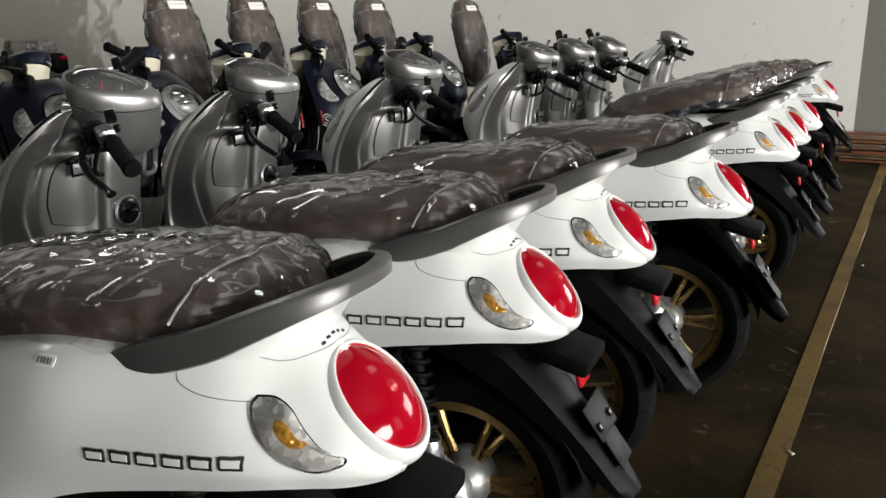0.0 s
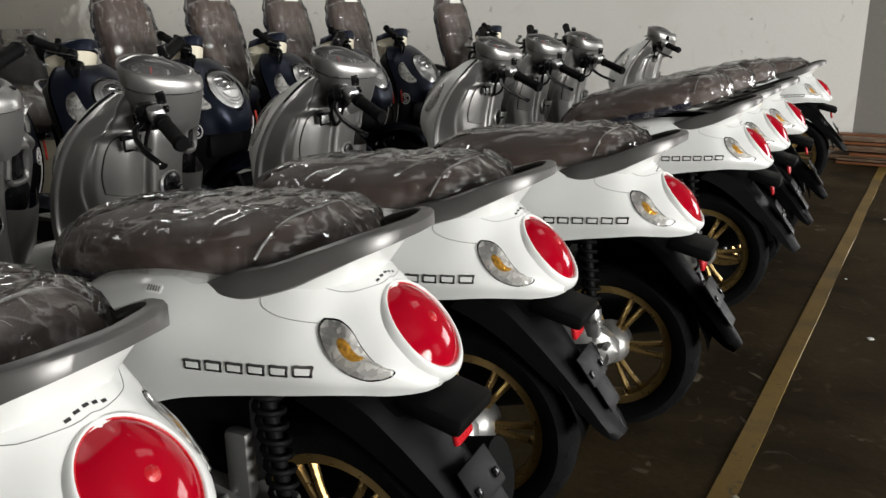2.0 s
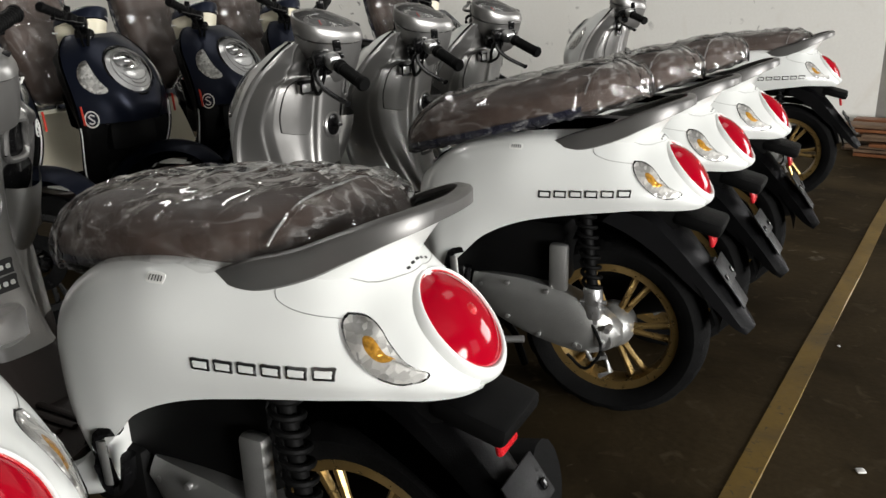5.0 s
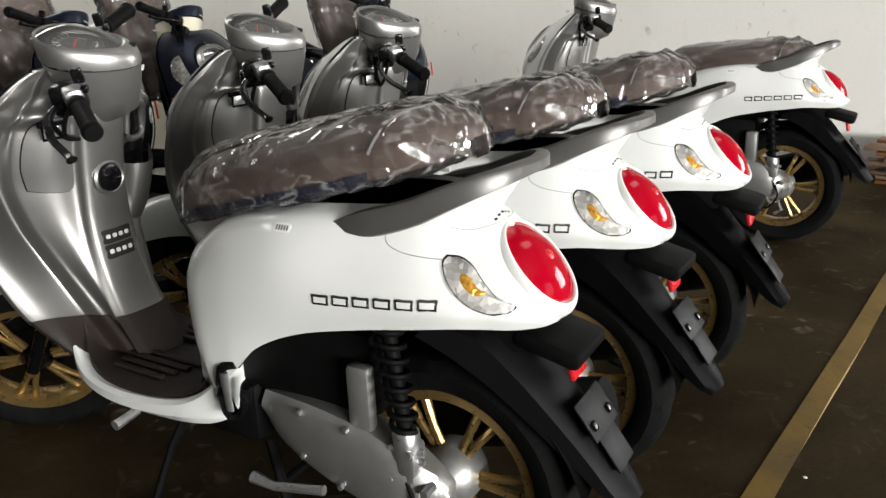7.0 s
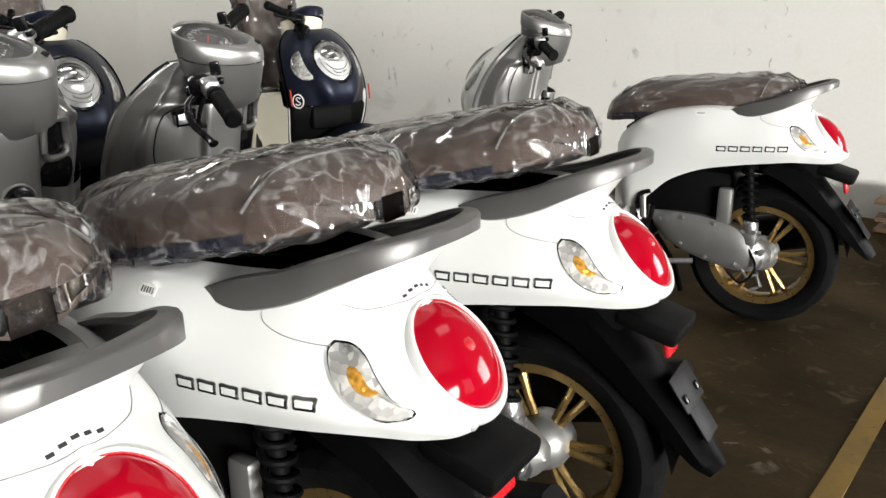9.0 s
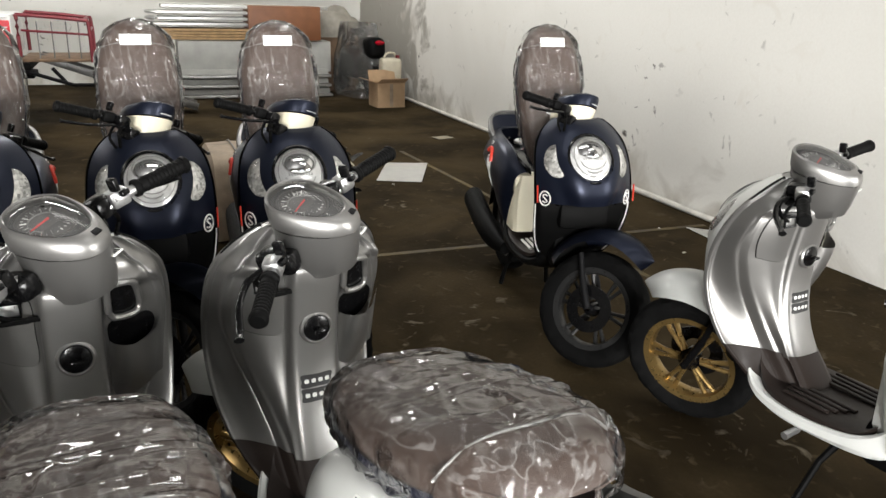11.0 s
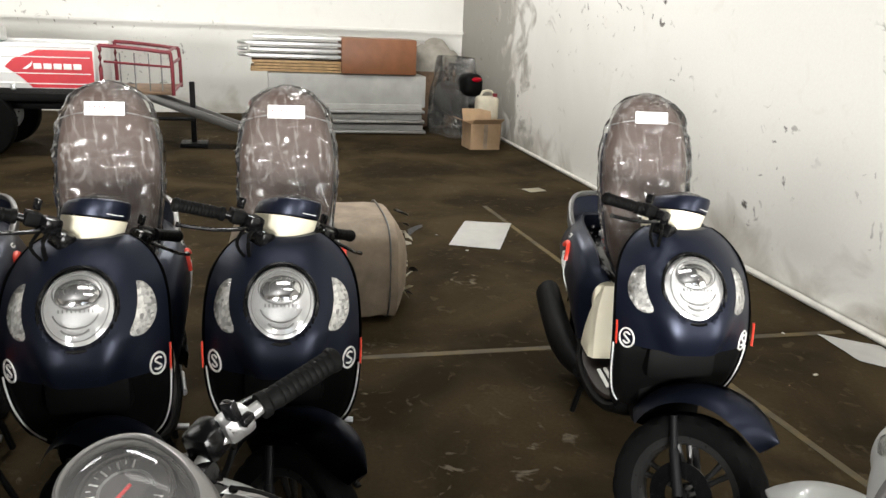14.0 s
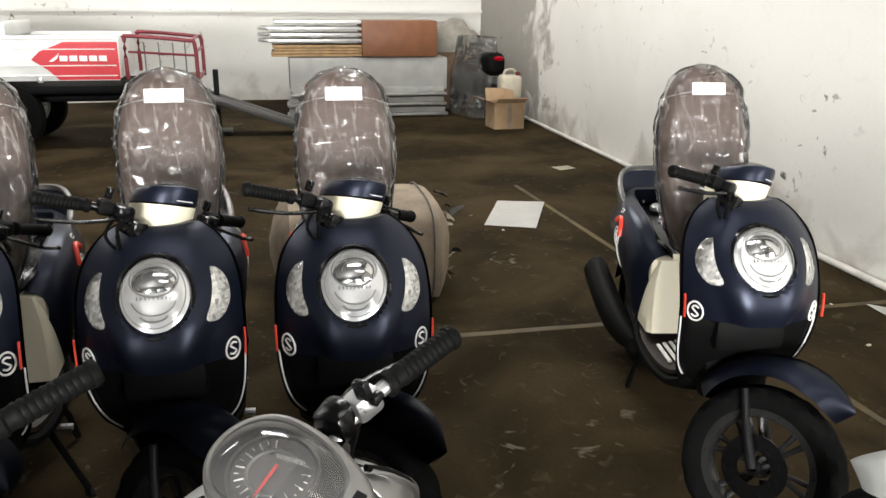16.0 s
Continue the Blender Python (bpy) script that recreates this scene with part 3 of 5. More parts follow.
def scooter(name, label, colours, seat_angle, steer, group, at, turn):
    c = colours
    s = thing(name, at, label, "scooter", group, turn)
    S = steered(steer)

    # rear body and what is set into it
    body = B()
    for side in (1, -1):
        sheet(body, rear_rows(side))
    deck = []
    for key in glide(REAR, 5):
        if -.128 < key[0] < .03:
            w = key[1] + .002
            deck.append([(key[0], w * t, key[2] - .001 + .004 * (1 - t * t)) for t in np.linspace(-1, 1, 9)])
    sheet(body, deck)
    bmesh.ops.remove_doubles(body, verts=body.verts, dist=0.0022)
    tree = BVHTree.FromBMesh(body)
    rear = part("rear_body", body, c["body"], s)
    for side in (1, -1):
        way = (0, -side, 0)
        ind = [(-.066, 0, .719), (-.084, 0, .715), (-.104, 0, .702), (-.124, 0, .680), (-.144, 0, .662), (-.168, 0, .650), (-.164, 0, .641), (-.140, 0, .638), (-.112, 0, .650), (-.086, 0, .673), (-.070, 0, .694), (-.063, 0, .711)]
        bm = B()
        drape(bm, ind, tree, way, .0028, .002, 4, .006)
        lamp = part("rear_indicator", bm, "facets", rear, "clear indicator with an amber bulb")
        mid = np.mean(np.array(ind), 0)
        bm = B()
        drape(bm, [tuple(mid + (np.array(p) - mid) * 1.07) for p in ind], tree, way, .0003, .0, 4, .005)
        part("indicator_gasket", bm, "gloss_black", lamp)
        bm = B()
        drape(bm, [(x * .42 - .062, 0, z * .42 + .395) for x, y, z in ind], tree, way, .004, .003, 3, .004)
        part("amber_bulb", bm, "amber", lamp)
        bm = B()
        mid = np.mean(np.array(ind), 0)
        drape(bm, [tuple(mid + (np.array(p) - mid) * 1.04) for p in ind], tree, way, .005, .005, 4, .008)
        part("indicator_lens", bm, "lens", lamp)
        if c["lettered"]:
            bm = B()
            letters(bm, tree, .150, -.071, .641, .652, .0175, 6, way, side)
            part("side_lettering", bm, "badge", rear, "dark chrome raised bars")
            bm = B()
            letters(bm, tree, .150, -.071, .641, .652, .0095, 6, way, side, bm)
            part("lettering_inset", bm, "white", rear)
        else:
            bm = B()
            def on_side(x, z, lift):
                return tree.ray_cast(Vector((x, side * 1.5, z)), Vector(way))[0] + Vector((0, side * lift, 0))

            tube(bm, [on_side(.24 + .032 * math.cos(a), .655 + .036 * math.sin(a), .001) for a in np.linspace(0, 2 * math.pi, 25)], .0035, 6, False)
            tube(bm, [on_side(x, z, .001) for x, z in glide([(.255, .622), (.250, .590), (.262, .560), (.275, .535)], 3) if tree.ray_cast(Vector((x, side * 1.5, z)), Vector(way))[0] is not None], .004, 6)
            part("side_emblem", bm, "decal", rear, "thin white ring emblem with a tail")
            bm = B()
            tube(bm, [on_side(.24 + x, .655 + z, .001) for x, z in glide([(.014, .016), (.0, .022), (-.012, .013), (.0, .0), (.012, -.012), (.0, -.022), (-.014, -.016)], 3)], .0035, 6)
            part("emblem_stroke", bm, "decal", rear)
            bm = B()
            arc = [(.24 + .046 * math.cos(a), 0, .66 + .068 * math.sin(a)) for a in np.linspace(.1, 2.3, 9)]
            pts = [tree.ray_cast(Vector((x, side * 1.5, z)), Vector(way))[0] for x, _, z in arc]
            tube(bm, [p + Vector((0, side * .001, 0)) for p in pts], .011, 8, flat=1.0)
            part("side_stripe", bm, "orange", rear, "orange curved stripe")
        bm = B()
        drape(bm, [(x, 0, z) for x, z in ((.195, .745), (.225, .745), (.225, .757), (.195, .757))], tree, way, .001, 0, 2, .002)
        part("barcode_sticker", bm, "decal", rear)
        bm = B()
        for i in range(5):
            x = .199 + i * .0055
            p = [tree.ray_cast(Vector((x, side * 1.5, z)), Vector(way))[0] + Vector((0, side * .0012, 0)) for z in (.748, .755)]
            tube(bm, p, .0011, 4)
        part("barcode_print", bm, "ink", rear)
    for side in (1, -1):                                   # side seam from the rail down to the indicator
        bm = B()
        way = Vector((0, -side, 0))
        pts = [tree.ray_cast(Vector((x, side * 1.5, z)), way)[0] for x, z in glide([(.030, .752), (.024, .738), (.000, .727), (-.034, .720), (-.062, .715)], 4)]
        tube(bm, [q + Vector((0, side * .0002, 0)) for q in pts if q is not None], .0007, 5)
        part("side_seam", bm, "case", rear)
    # centre panel seam and maker's mark as bars
    bm = B()
    seam = [(.0, .118), (-.045, .098), (-.085, .070), (-.105, .038), (-.112, 0), (-.105, -.038), (-.085, -.070), (-.045, -.098), (.0, -.118)]
    pts = []
    for x, y in glide(seam, 3):
        hit = tree.ray_cast(Vector((x, y, 1.5)), Vector((0, 0, -1)))[0]
        if hit is not None:
            pts.append(hit)
    if len(pts) > 2:
        tube(bm, pts, .0007, 5)
    part("panel_seam", bm, "case", rear)
    for i in range(5):
        hit = tree.ray_cast(Vector((-.104, .024 - i * .012, 1.5)), Vector((0, 0, -1)))
        if hit[0] is None:
            continue
        zu = hit[1] if hit[1].z > 0 else -hit[1]
        xu = Vector((0, 1, 0)).cross(zu).normalized()
        up = Matrix((xu, zu.cross(xu), zu)).transposed()
        bm = B()
        box(bm, (0, 0, 0), (.0042, .0075, .0008), m=Matrix.Translation(hit[0]) @ up.to_4x4())
        part("print_bar", bm, "ink", rear)
    # tail light
    n = Vector((-.745, 0, .667))
    bm = B()
    lc = Vector((-.173, 0, .691))
    dome(bm, lc - n.normalized() * .004, n, (0, 0, 1), .066, .077, .024, 8, 44, 2.6)
    zt = n.normalized().cross(Vector((0, -1, 0)))
    sheet(bm, [[lc - n.normalized() * d + Vector((0, -1, 0)) * .066 * math.cos(a) + zt * .077 * math.sin(a) for a in np.linspace(0, 2 * math.pi, 44, endpoint=False)] for d in (.004, .016)], True)
    light = part("tail_light", bm, "red", s, "large oval red tail light")
    bm = B()
    x, zv = Vector((0, -1, 0)), n.normalized().cross(Vector((0, -1, 0)))
    ring = [lc - n.normalized() * .0035 + x * .0665 * math.cos(a) + zv * .0775 * math.sin(a) for a in np.linspace(0, 2 * math.pi, 40)]
    tube(bm, ring, .0013, 6, False)
    part("light_gasket", bm, "dark_red", light)
    bm = B()                                               # rounded rim of the body round the light
    rows = []
    for wide, deep in glide([(.0005, .010), (.0012, .003), (.004, -.0005), (.008, .002), (.0115, .010), (.0125, .022), (.009, .040), (.0, .060)], 2):
        rows.append([lc - n.normalized() * deep + x * (.0665 + wide * .8) * math.cos(a) + zv * (.0775 + wide * (1.5 if math.sin(a) < 0 else .7)) * math.sin(a) for a in np.linspace(0, 2 * math.pi, 48, endpoint=False)])
    sheet(bm, rows, True)
    part("light_surround", bm, c["body"], s, angle=80)
    bm = B()
    dome(bm, lc + n.normalized() * .0172, n, (0, 0, 1), .013, .013, .006, 3, 20)
    part("bulb_mark", bm, "dark_red", light)

    # luggage tray under the seat
    bm = B()
    tray = [(.50, .06, .668), (.44, .098, .706), (.36, .108, .738), (.24, .114, .762), (.08, .112, .776), (.0, .090, .779), (.02, .092, .779)][:6]
    rows = []
    for x, w, z in glide(tray, 4):
        rows.append([(x, w + .012, z - .002), (x, w, z + .004), (x, w * .93, z - .012), (x, w * .86, z - .045), (x, w * .4, z - .06), (x, 0, z - .062), (x, -w * .4, z - .06), (x, -w * .86, z - .045), (x, -w * .93, z - .012), (x, -w, z + .004), (x, -w - .012, z - .002)])
    sheet(bm, rows)
    tr = part("luggage_tray", bm, "gloss_black", s)
    bm = B()
    lathe(bm, [(.001, .026), (.024, .024), (.034, .014), (.034, 0)], (.09, 0, .722), 24, "z")
    part("fuel_cap", bm, "steel", tr)
    for x, y in ((.30, .05), (.30, -.05), (.0, .04), (.0, -.04)):
        bm = B()
        lathe(bm, [(.001, .012), (.009, .010), (.010, 0)], (x, y, .722 if x > .1 else .732), 12, "z")
        part("bolt", bm, "chrome", tr)

    # seat, hinged at its nose
    bm = B()
    sheet(bm, seat_rows(0, 0), True, True)
    seat = part("seat", bm, "leather", s, "brown seat in clear plastic wrap")
    seat.matrix_local = Matrix.Translation(HINGE) @ Matrix.Rotation(radians(seat_angle), 4, "Y")
    bm = B()
    sheet(bm, seat_rows(.011, .011, 14), True, True)
    part("plastic_wrap", bm, "wrap", seat, "crinkled clear plastic film").visible_shadow = False
    bm = B()
    for x0, dx in ((.035, .0), ):
        w, zt = .145, .859
        pts = [(x0 - .02 * (1 - abs(y)), y * w * 1.005, zt - .052 * abs(y) ** 3 + .002) for y in np.linspace(-1, 1, 17)]
        tube(bm, [Vector(p) - HINGE for p in pts], .0022, 6)
    part("seat_piping", bm, "case", seat)
    bm = B()
    rows = []
    for x, w, zb, zt in glide(SEAT[:7], 4):
        half = [(.99 * w + .003, zb + .016), (1.0 * w + .004, zb + .004), (.93 * w, zb - .005), (.6 * w, zb - .010), (0, zb - .010)]
        rows.append([Vector((x, y, z)) - HINGE for y, z in half + [(-y, z) for y, z in half[-2::-1]]])
    sheet(bm, rows)
    part("seat_base", bm, "pan", seat, "dark blue plastic seat pan")
    if seat_angle > 40:
        bm = B()
        m = Matrix.Translation(Vector((.015, 0, .866)) - HINGE)
        box(bm, (0, 0, .006), (.042, .115, .0015), m=m)
        tag = part("paper_tag", bm, "paper", seat, "white paper tag with writing")
        bm = B()
        for i in range(7):
            box(bm, (random.uniform(-.002, .002) - .003, -.042 + i * .014, .0072), (.006, .0035, .0008), m=m)
        part("tag_print", bm, "maroon", tag)

    # grab rail round the tail
    arm = [(.122, .150, .764, .003), (.09, .154, .764, .016), (.05, .153, .771, .023), (-.015, .144, .790, .022), (-.065, .132, .812, .020), (-.112, .110, .832, .017), (-.145, .078, .844, .014), (-.160, .04, .849, .012), (-.165, .0, .850, .011)]
    arm = arm + [(x, -y, z, r) for x, y, z, r in arm[-2::-1]]
    g = glide(arm, 5)
    bm = B()
    rows = []
    for i, (x, y, z, h) in enumerate(g):
        d = Vector(g[min(i + 1, len(g) - 1)][:3]) - Vector(g[max(i - 1, 0)][:3])
        out = Vector((0, 0, 1)).cross(d).normalized() * -1
        if out.dot(Vector((x + .05, y, 0))) < 0:
            out = -out
        up = (d.cross(out)).normalized()
        up = up if up.z > 0 else -up
        p = Vector((x, y, z))
        t = .0075
        rows.append([p + out * a + up * b for a, b in ((t, -h * .86), (t, h * .55), (t * .6, h * .85), (-t * .4, h), (-t * 1.9, h * .9), (-t * 1.9, h * .6), (-t * .6, h * .4), (-t * .5, -h * .8), (t * .3, -h))])
    sheet(bm, rows, True, True)
    part("grab_rail", bm, "rail", s, "grey metal grab rail")
    bm = B()
    foot = glide([(.045, .126, .728), (-.020, .100, .728), (-.046, .066, .724), (-.060, .034, .720), (-.066, .0, .718)], 3)
    head = glide([(-.045, .136, .797), (-.080, .124, .813), (-.114, .102, .829), (-.136, .066, .839), (-.142, .0, .843)], 3)
    rows = []
    for t in np.linspace(0, 1, 9):
        outer = [q * (1 - t) + r * t + np.array((.004, -.002, 0)) * math.sin(math.pi * t) for q, r in zip(foot, head)]
        rows.append([tuple(q) for q in outer] + [(x, -y, z) for x, y, z in outer[-2::-1]])
    sheet(bm, rows)
    part("rail_mount", bm, c["body"], s, angle=80)

    # floor board, mat and spine
    bm = B()
    floor_ = [(.41, .150, .335, .47), (.45, .165, .300, .40), (.52, .178, .286, .355), (.62, .182, .280, .335), (.74, .178, .276, .328), (.84, .162, .288, .335), (.90, .140, .315, .36), (.93, .118, .35, .40)]
    rows = []
    for x, w, zb, zt in glide(floor_, 5):
        rows.append([(x, y * w, z) for y, z in ((0, zb - .01), (.6, zb), (.92, zb + .012), (1, zb + .03), (1.01, (zb + zt) / 2), (1, zt - .008), (.95, zt), (.5, zt), (0, zt), (-.5, zt), (-.95, zt), (-1, zt - .008), (-1.01, (zb + zt) / 2), (-1, zb + .03), (-.92, zb + .012), (-.6, zb))])
    sheet(bm, rows, True, True)
    fb = part("floor_board", bm, c["floor"], s)
    bm = B()
    rows = []
    for x, w, z in glide([(.475, .150, .392), (.53, .162, .352), (.64, .166, .342), (.76, .160, .342), (.84, .140, .352), (.885, .115, .385), (.905, .095, .43)], 4):
        rows.append([(x, y * w, z + dz) for y, dz in ((-1, -.012), (-1, .004), (-.94, .009), (-.3, .008), (.3, .008), (.94, .009), (1, .004), (1, -.012))])
    sheet(bm, rows)
    mt = part("floor_mat", bm, "brown", fb)
    for side in (1, -1):
        for i in range(4):
            bm = B()
            tube(bm, [(.60 + i * .012, side * (.045 + i * .026), .356), (.80 - i * .006, side * (.045 + i * .026), .358)], .008, 8, flat=.6)
            part("mat_rib", bm, c["ribs"], mt)
    bm = B()
    box(bm, (.47, 0, .505), (.085, .285, .29), .035)
    if not c["lettered"]:
        sheet(bm, [[(.46, w, z), (x - .02, w, z), (x, w * .9, z), (x, -w * .9, z), (x - .02, -w, z), (.46, -w, z)] for z, x, w in glide([(.640, .515, .112), (.56, .540, .136), (.47, .572, .150), (.385, .600, .156)], 3)], True, True)
    part("front_panel", bm, c["panel"], s)
    bm = B()
    box(bm, (.28, 0, .46), (.36, .22, .18), .03)
    part("engine_block", bm, "black", s)
    bm = B()
    box(bm, (.45, 0, .33), (.16, .26, .14), .03)
    part("frame_cradle", bm, "black", s)
    bm = B()
    box(bm, (-.02, -.02, .575), (.3, .16, .07), .02)
    part("tail_liner", bm, "black", s)

    # front cover, lamp and shield
    bm = B()
    rows = cover_rows()
    sheet(bm, rows)
    ctree = BVHTree.FromBMesh(bm)
    if not c["lettered"]:                                  # the blue cover ends in a black lower part
        bm.free()
        bm = B()
        sheet(bm, [r for r in rows if r[0][2] > .652])
        fc = part("front_cover", bm, c["body"], s)
        bm = B()
        sheet(bm, [[(min(x - .010, r[0][0] + .045 - .030 * abs(y) / .2), y * .97, z) for x, y, z in r] for r in rows if r[0][2] < .67])
        part("lower_cover", bm, "black", s)
    else:
        fc = part("front_cover", bm, c["body"], s)
    bm = B()
    bm.faces.new([bm.verts.new((px, py * .985, pz - .002)) for px, py, pz in rows[-1]])
    part("cowl_top", bm, "silver" if c["lettered"] else c["body"], fc)
    hn = Vector((.79, 0, .61)).normalized()
    hc = Vector((1.128, 0, .850))
    bm = B()
    dome(bm, hc - hn * .012, hn, (0, 0, 1), .088, .105, .028, 6, 44, 2.2)
    hl = part("headlight", bm, "reflector", s, "large oval clear headlight")
    bm = B()
    dome(bm, hc + Vector((-.012, 0, .030)), hn, (0, 0, 1), .054, .042, .016, 5, 30, 2)
    part("bulb_bowl", bm, "chrome", hl)
    yv, uv = Vector((0, 1, 0)), hn.normalized().cross(Vector((0, 1, 0)))
    lamp_up = hn.cross(yv).normalized() * -1 if hn.cross(yv).z < 0 else hn.cross(yv).normalized()

    def on_lamp(u, v, lift):
        return hc + yv * u + lamp_up * v + hn * lift

    for v, w, h, a0, a1, r in ((.036, .058, .046, 0, 360, .0022), (.038, .030, .020, 0, 360, .0020), (.000, .076, .090, 0, 360, .0016), (-.010, .054, .048, 195, 345, .0020), (-.052, .034, .022, 200, 340, .0026)):
        bm = B()
        tube(bm, [on_lamp(w * math.cos(q), v + h * math.sin(q), .020 - .9 * (w * w * math.cos(q) ** 2 + (v + h * math.sin(q)) ** 2)) for q in np.linspace(radians(a0), radians(a1), 37)], r, 6, a1 < 360)
        part("reflector_ring", bm, "case", hl)
    for i in range(9):
        bm = B()
        tube(bm, [on_lamp(-.040 + .010 * i, -.009, .019), on_lamp(-.040 + .010 * i, -.017, .019)], .0018, 5)
        part("reflector_rib", bm, "case", hl)
    bm = B()
    dome(bm, hc - hn * .004, hn, (0, 0, 1), .091, .109, .034, 8, 44, 2.6)
    part("headlight_lens", bm, "lens", hl)
    bm = B()
    zv = hn.normalized().cross(Vector((0, 1, 0)))
    tube(bm, [hc - hn * .006 + Vector((0, 1, 0)) * .093 * math.cos(a) + zv * .111 * math.sin(a) for a in np.linspace(0, 2 * math.pi, 44)], .0055, 7, False)
    part("headlight_rim", bm, "white" if c["lettered"] else "gloss_black", hl)
    for side in (1, -1):
        o = [(1.2, side * y, z) for y, z in ((.131, .893), (.146, .887), (.164, .868), (.176, .840), (.178, .810), (.166, .784), (.148, .772), (.128, .776), (.121, .789), (.132, .818), (.136, .855))]
        bm = B()
        drape(bm, o, ctree, (-1, 0, 0), .001, .003, 3, .006)
        lamp = part("front_indicator", bm, "facets", fc, "clear front indicator")
        bm = B()
        drape(bm, o, ctree, (-1, 0, 0), .004, .006, 3, .008)
        part("indicator_lens", bm, "lens", lamp)
        # the trim line along the shield's edge
        bm = B()
        edge = [(xe - .006, side * (w + .001), z) for z, w, xe, xn in glide(COVER, 3) if .40 < z < (1.0 if c["lettered"] else .66)]
        tube(bm, edge, .005 if c["lettered"] else .0028, 7, flat=1.0)
        part("edge_trim", bm, c["trim"], fc)
        if not c["lettered"]:
            bm = B()
            e = [(xe + .03, side * (w + .003), z) for z, w, xe, xn in glide(COVER, 4) if .655 < z < .735]
            tube(bm, e, .006, 8, flat=.5, up=(0, 1, 0))
            part("edge_stripe", bm, "orange", fc, "orange stripe")
            bm = B()
            look_in, across = Vector((-.55, -side * .83, 0)), Vector((.83, -side * .55, 0))

            def on_front(u, v):
                p = Vector((1.098, side * .170, .680)) - across * u * side + Vector((0, 0, v))
                return (ctree.ray_cast(p - look_in, look_in)[0] or p) - look_in * .001

            tube(bm, [on_front(.024 * math.cos(a), .030 * math.sin(a)) for a in np.linspace(0, 2 * math.pi, 25)], .003, 6, False)
            part("front_emblem", bm, "decal", fc, "thin white ring emblem")
            bm = B()
            tube(bm, [on_front(x, z) for x, z in glide([(.011, .012), (.0, .017), (-.010, .010), (.0, .0), (.010, -.010), (.0, -.017), (-.011, -.012)], 3)], .003, 6)
            part("emblem_stroke", bm, "decal", fc)
            for k in range(3):
                bm = B()
                dome(bm, (1.136 - .016 * k, side * (.100 + .025 * k), .668 - .012 * (k % 2)), (.85, side * .5, -.1), (0, 0, 1), .012, .007, .003, 2, 14)
                part("vent", bm, "gloss_black", fc)
    # lower front and inner fairing
    bm = B()
    box(bm, (1.0, 0, .47), (.10, .22, .26), .04)
    box(bm, (1.06, 0, .60), (.10, .22, .12), .03)
    part("inner_fairing", bm, "black", s)
    # inner leg shield with a middle column
    bm = B()
    rows = []
    foot = []
    for z, w, xe, xc, wc, h in glide(SHIELD, 5):
        xi = xc + np.interp(z, (.40, .50, .60, .75, .87, .93), (.045, .052, .062, .078, .070, .006))      # outer end of the face beside the column
        xn = xc + (xi - xc) * .34
        xw = min(xe - .012, xi + np.interp(z, (.45, .60, .78, .87, .92), (.050, .046, .034, .016, .004)))
        half = [(xe + .006, w + .010), (xe - .006, w + .006), (xe - .010, w * .985), (xe * .55 + xw * .45 + .006, w * .6 + (h + .02) * .4), (xw, h + .020), (xw - .008, h + .011), (xi + .010, h + .001), (xi - .002, h - .010), (xi * .4 + xn * .6 - .006, h * .5 + wc * .5), (xn, wc + .012), (xc + .010, wc + .003), (xc + .002, wc * .86), (xc - .002, wc * .45), (xc - .003, 0)]
        half = glide(half, 4)
        rows.append([(x, y, z) for x, y in half] + [(x, -y, z) for x, y in half[-2::-1]])
    sheet(bm, [r for r in rows if r[0][2] > .425])
    stree = BVHTree.FromBMesh(bm)
    sh = part("inner_shield", bm, c["shield"], s)
    bm = B()
    sheet(bm, [[(x - .003, y, z) for x, y, z in r] for r in rows if r[0][2] < .445])
    part("shield_foot", bm, "brown" if c["lettered"] else "black", sh)

    def on_shield(y, z, lift=.0):
        hit = stree.ray_cast(Vector((.3, y, z)), Vector((1, 0, 0)))[0]
        return (hit if hit is not None else Vector((.9, y, z))) - Vector((lift, 0, 0))
    bm = B()
    lid = [(0, .150, .738), (0, .110, .728), (0, .070, .732), (0, .068, .80), (0, .070, .872), (0, .095, .888), (0, .128, .882), (0, .150, .850), (0, .158, .79)]
    drape(bm, lid, stree, (1, 0, 0), .004, .004, 4, .012)
    lid_ = part("glove_box_lid", bm, c["shield"], sh)
    bm = B()
    tube(bm, [on_shield(y, z, .001) for _, y, z in glide(lid + [lid[0]], 4)], .0016, 6, False)
    part("lid_seam", bm, "fender", lid_)
    bm = B()
    q = on_shield(.112, .862, .012)
    box(bm, q, (.010, .046, .026), .002)
    latch = part("lid_latch", bm, "steel" if c["lettered"] else "black", lid_)
    bm = B()
    tube(bm, [q + Vector((-.010, y, z)) for y, z in ((-.025, .014), (-.025, -.014), (.025, -.014), (.025, .014))], .0035, 6)
    tube(bm, [q + Vector((-.006, y, .016)) for y in (-.03, .03)], .006, 8)
    part("latch_hook", bm, "gloss_black", latch)
    # open pocket in its bright frame, bin below; black patches for the shade inside
    mouth = [(-.070, .828), (-.070, .880), (-.080, .893), (-.112, .894), (-.126, .882), (-.134, .836), (-.122, .816), (-.082, .814)]
    bm = B()
    drape(bm, [(0, y, z) for y, z in mouth], stree, (1, 0, 0), .004, 0, 2, .006)
    pk = part("pocket_hole", bm, "gloss_black", sh)
    bm = B()
    tube(bm, [on_shield(y, z, .010) for y, z in glide(mouth + [mouth[0]], 4)], .0075, 8, False)
    part("pocket_frame", bm, c["shield"], pk)
    bm = B()
    drape(bm, [(0, y, z) for y, z in ((-.068, .738), (-.068, .798), (-.11, .806), (-.148, .804), (-.164, .780), (-.152, .748), (-.11, .734))], stree, (1, 0, 0), .003, 0, 2, .006)
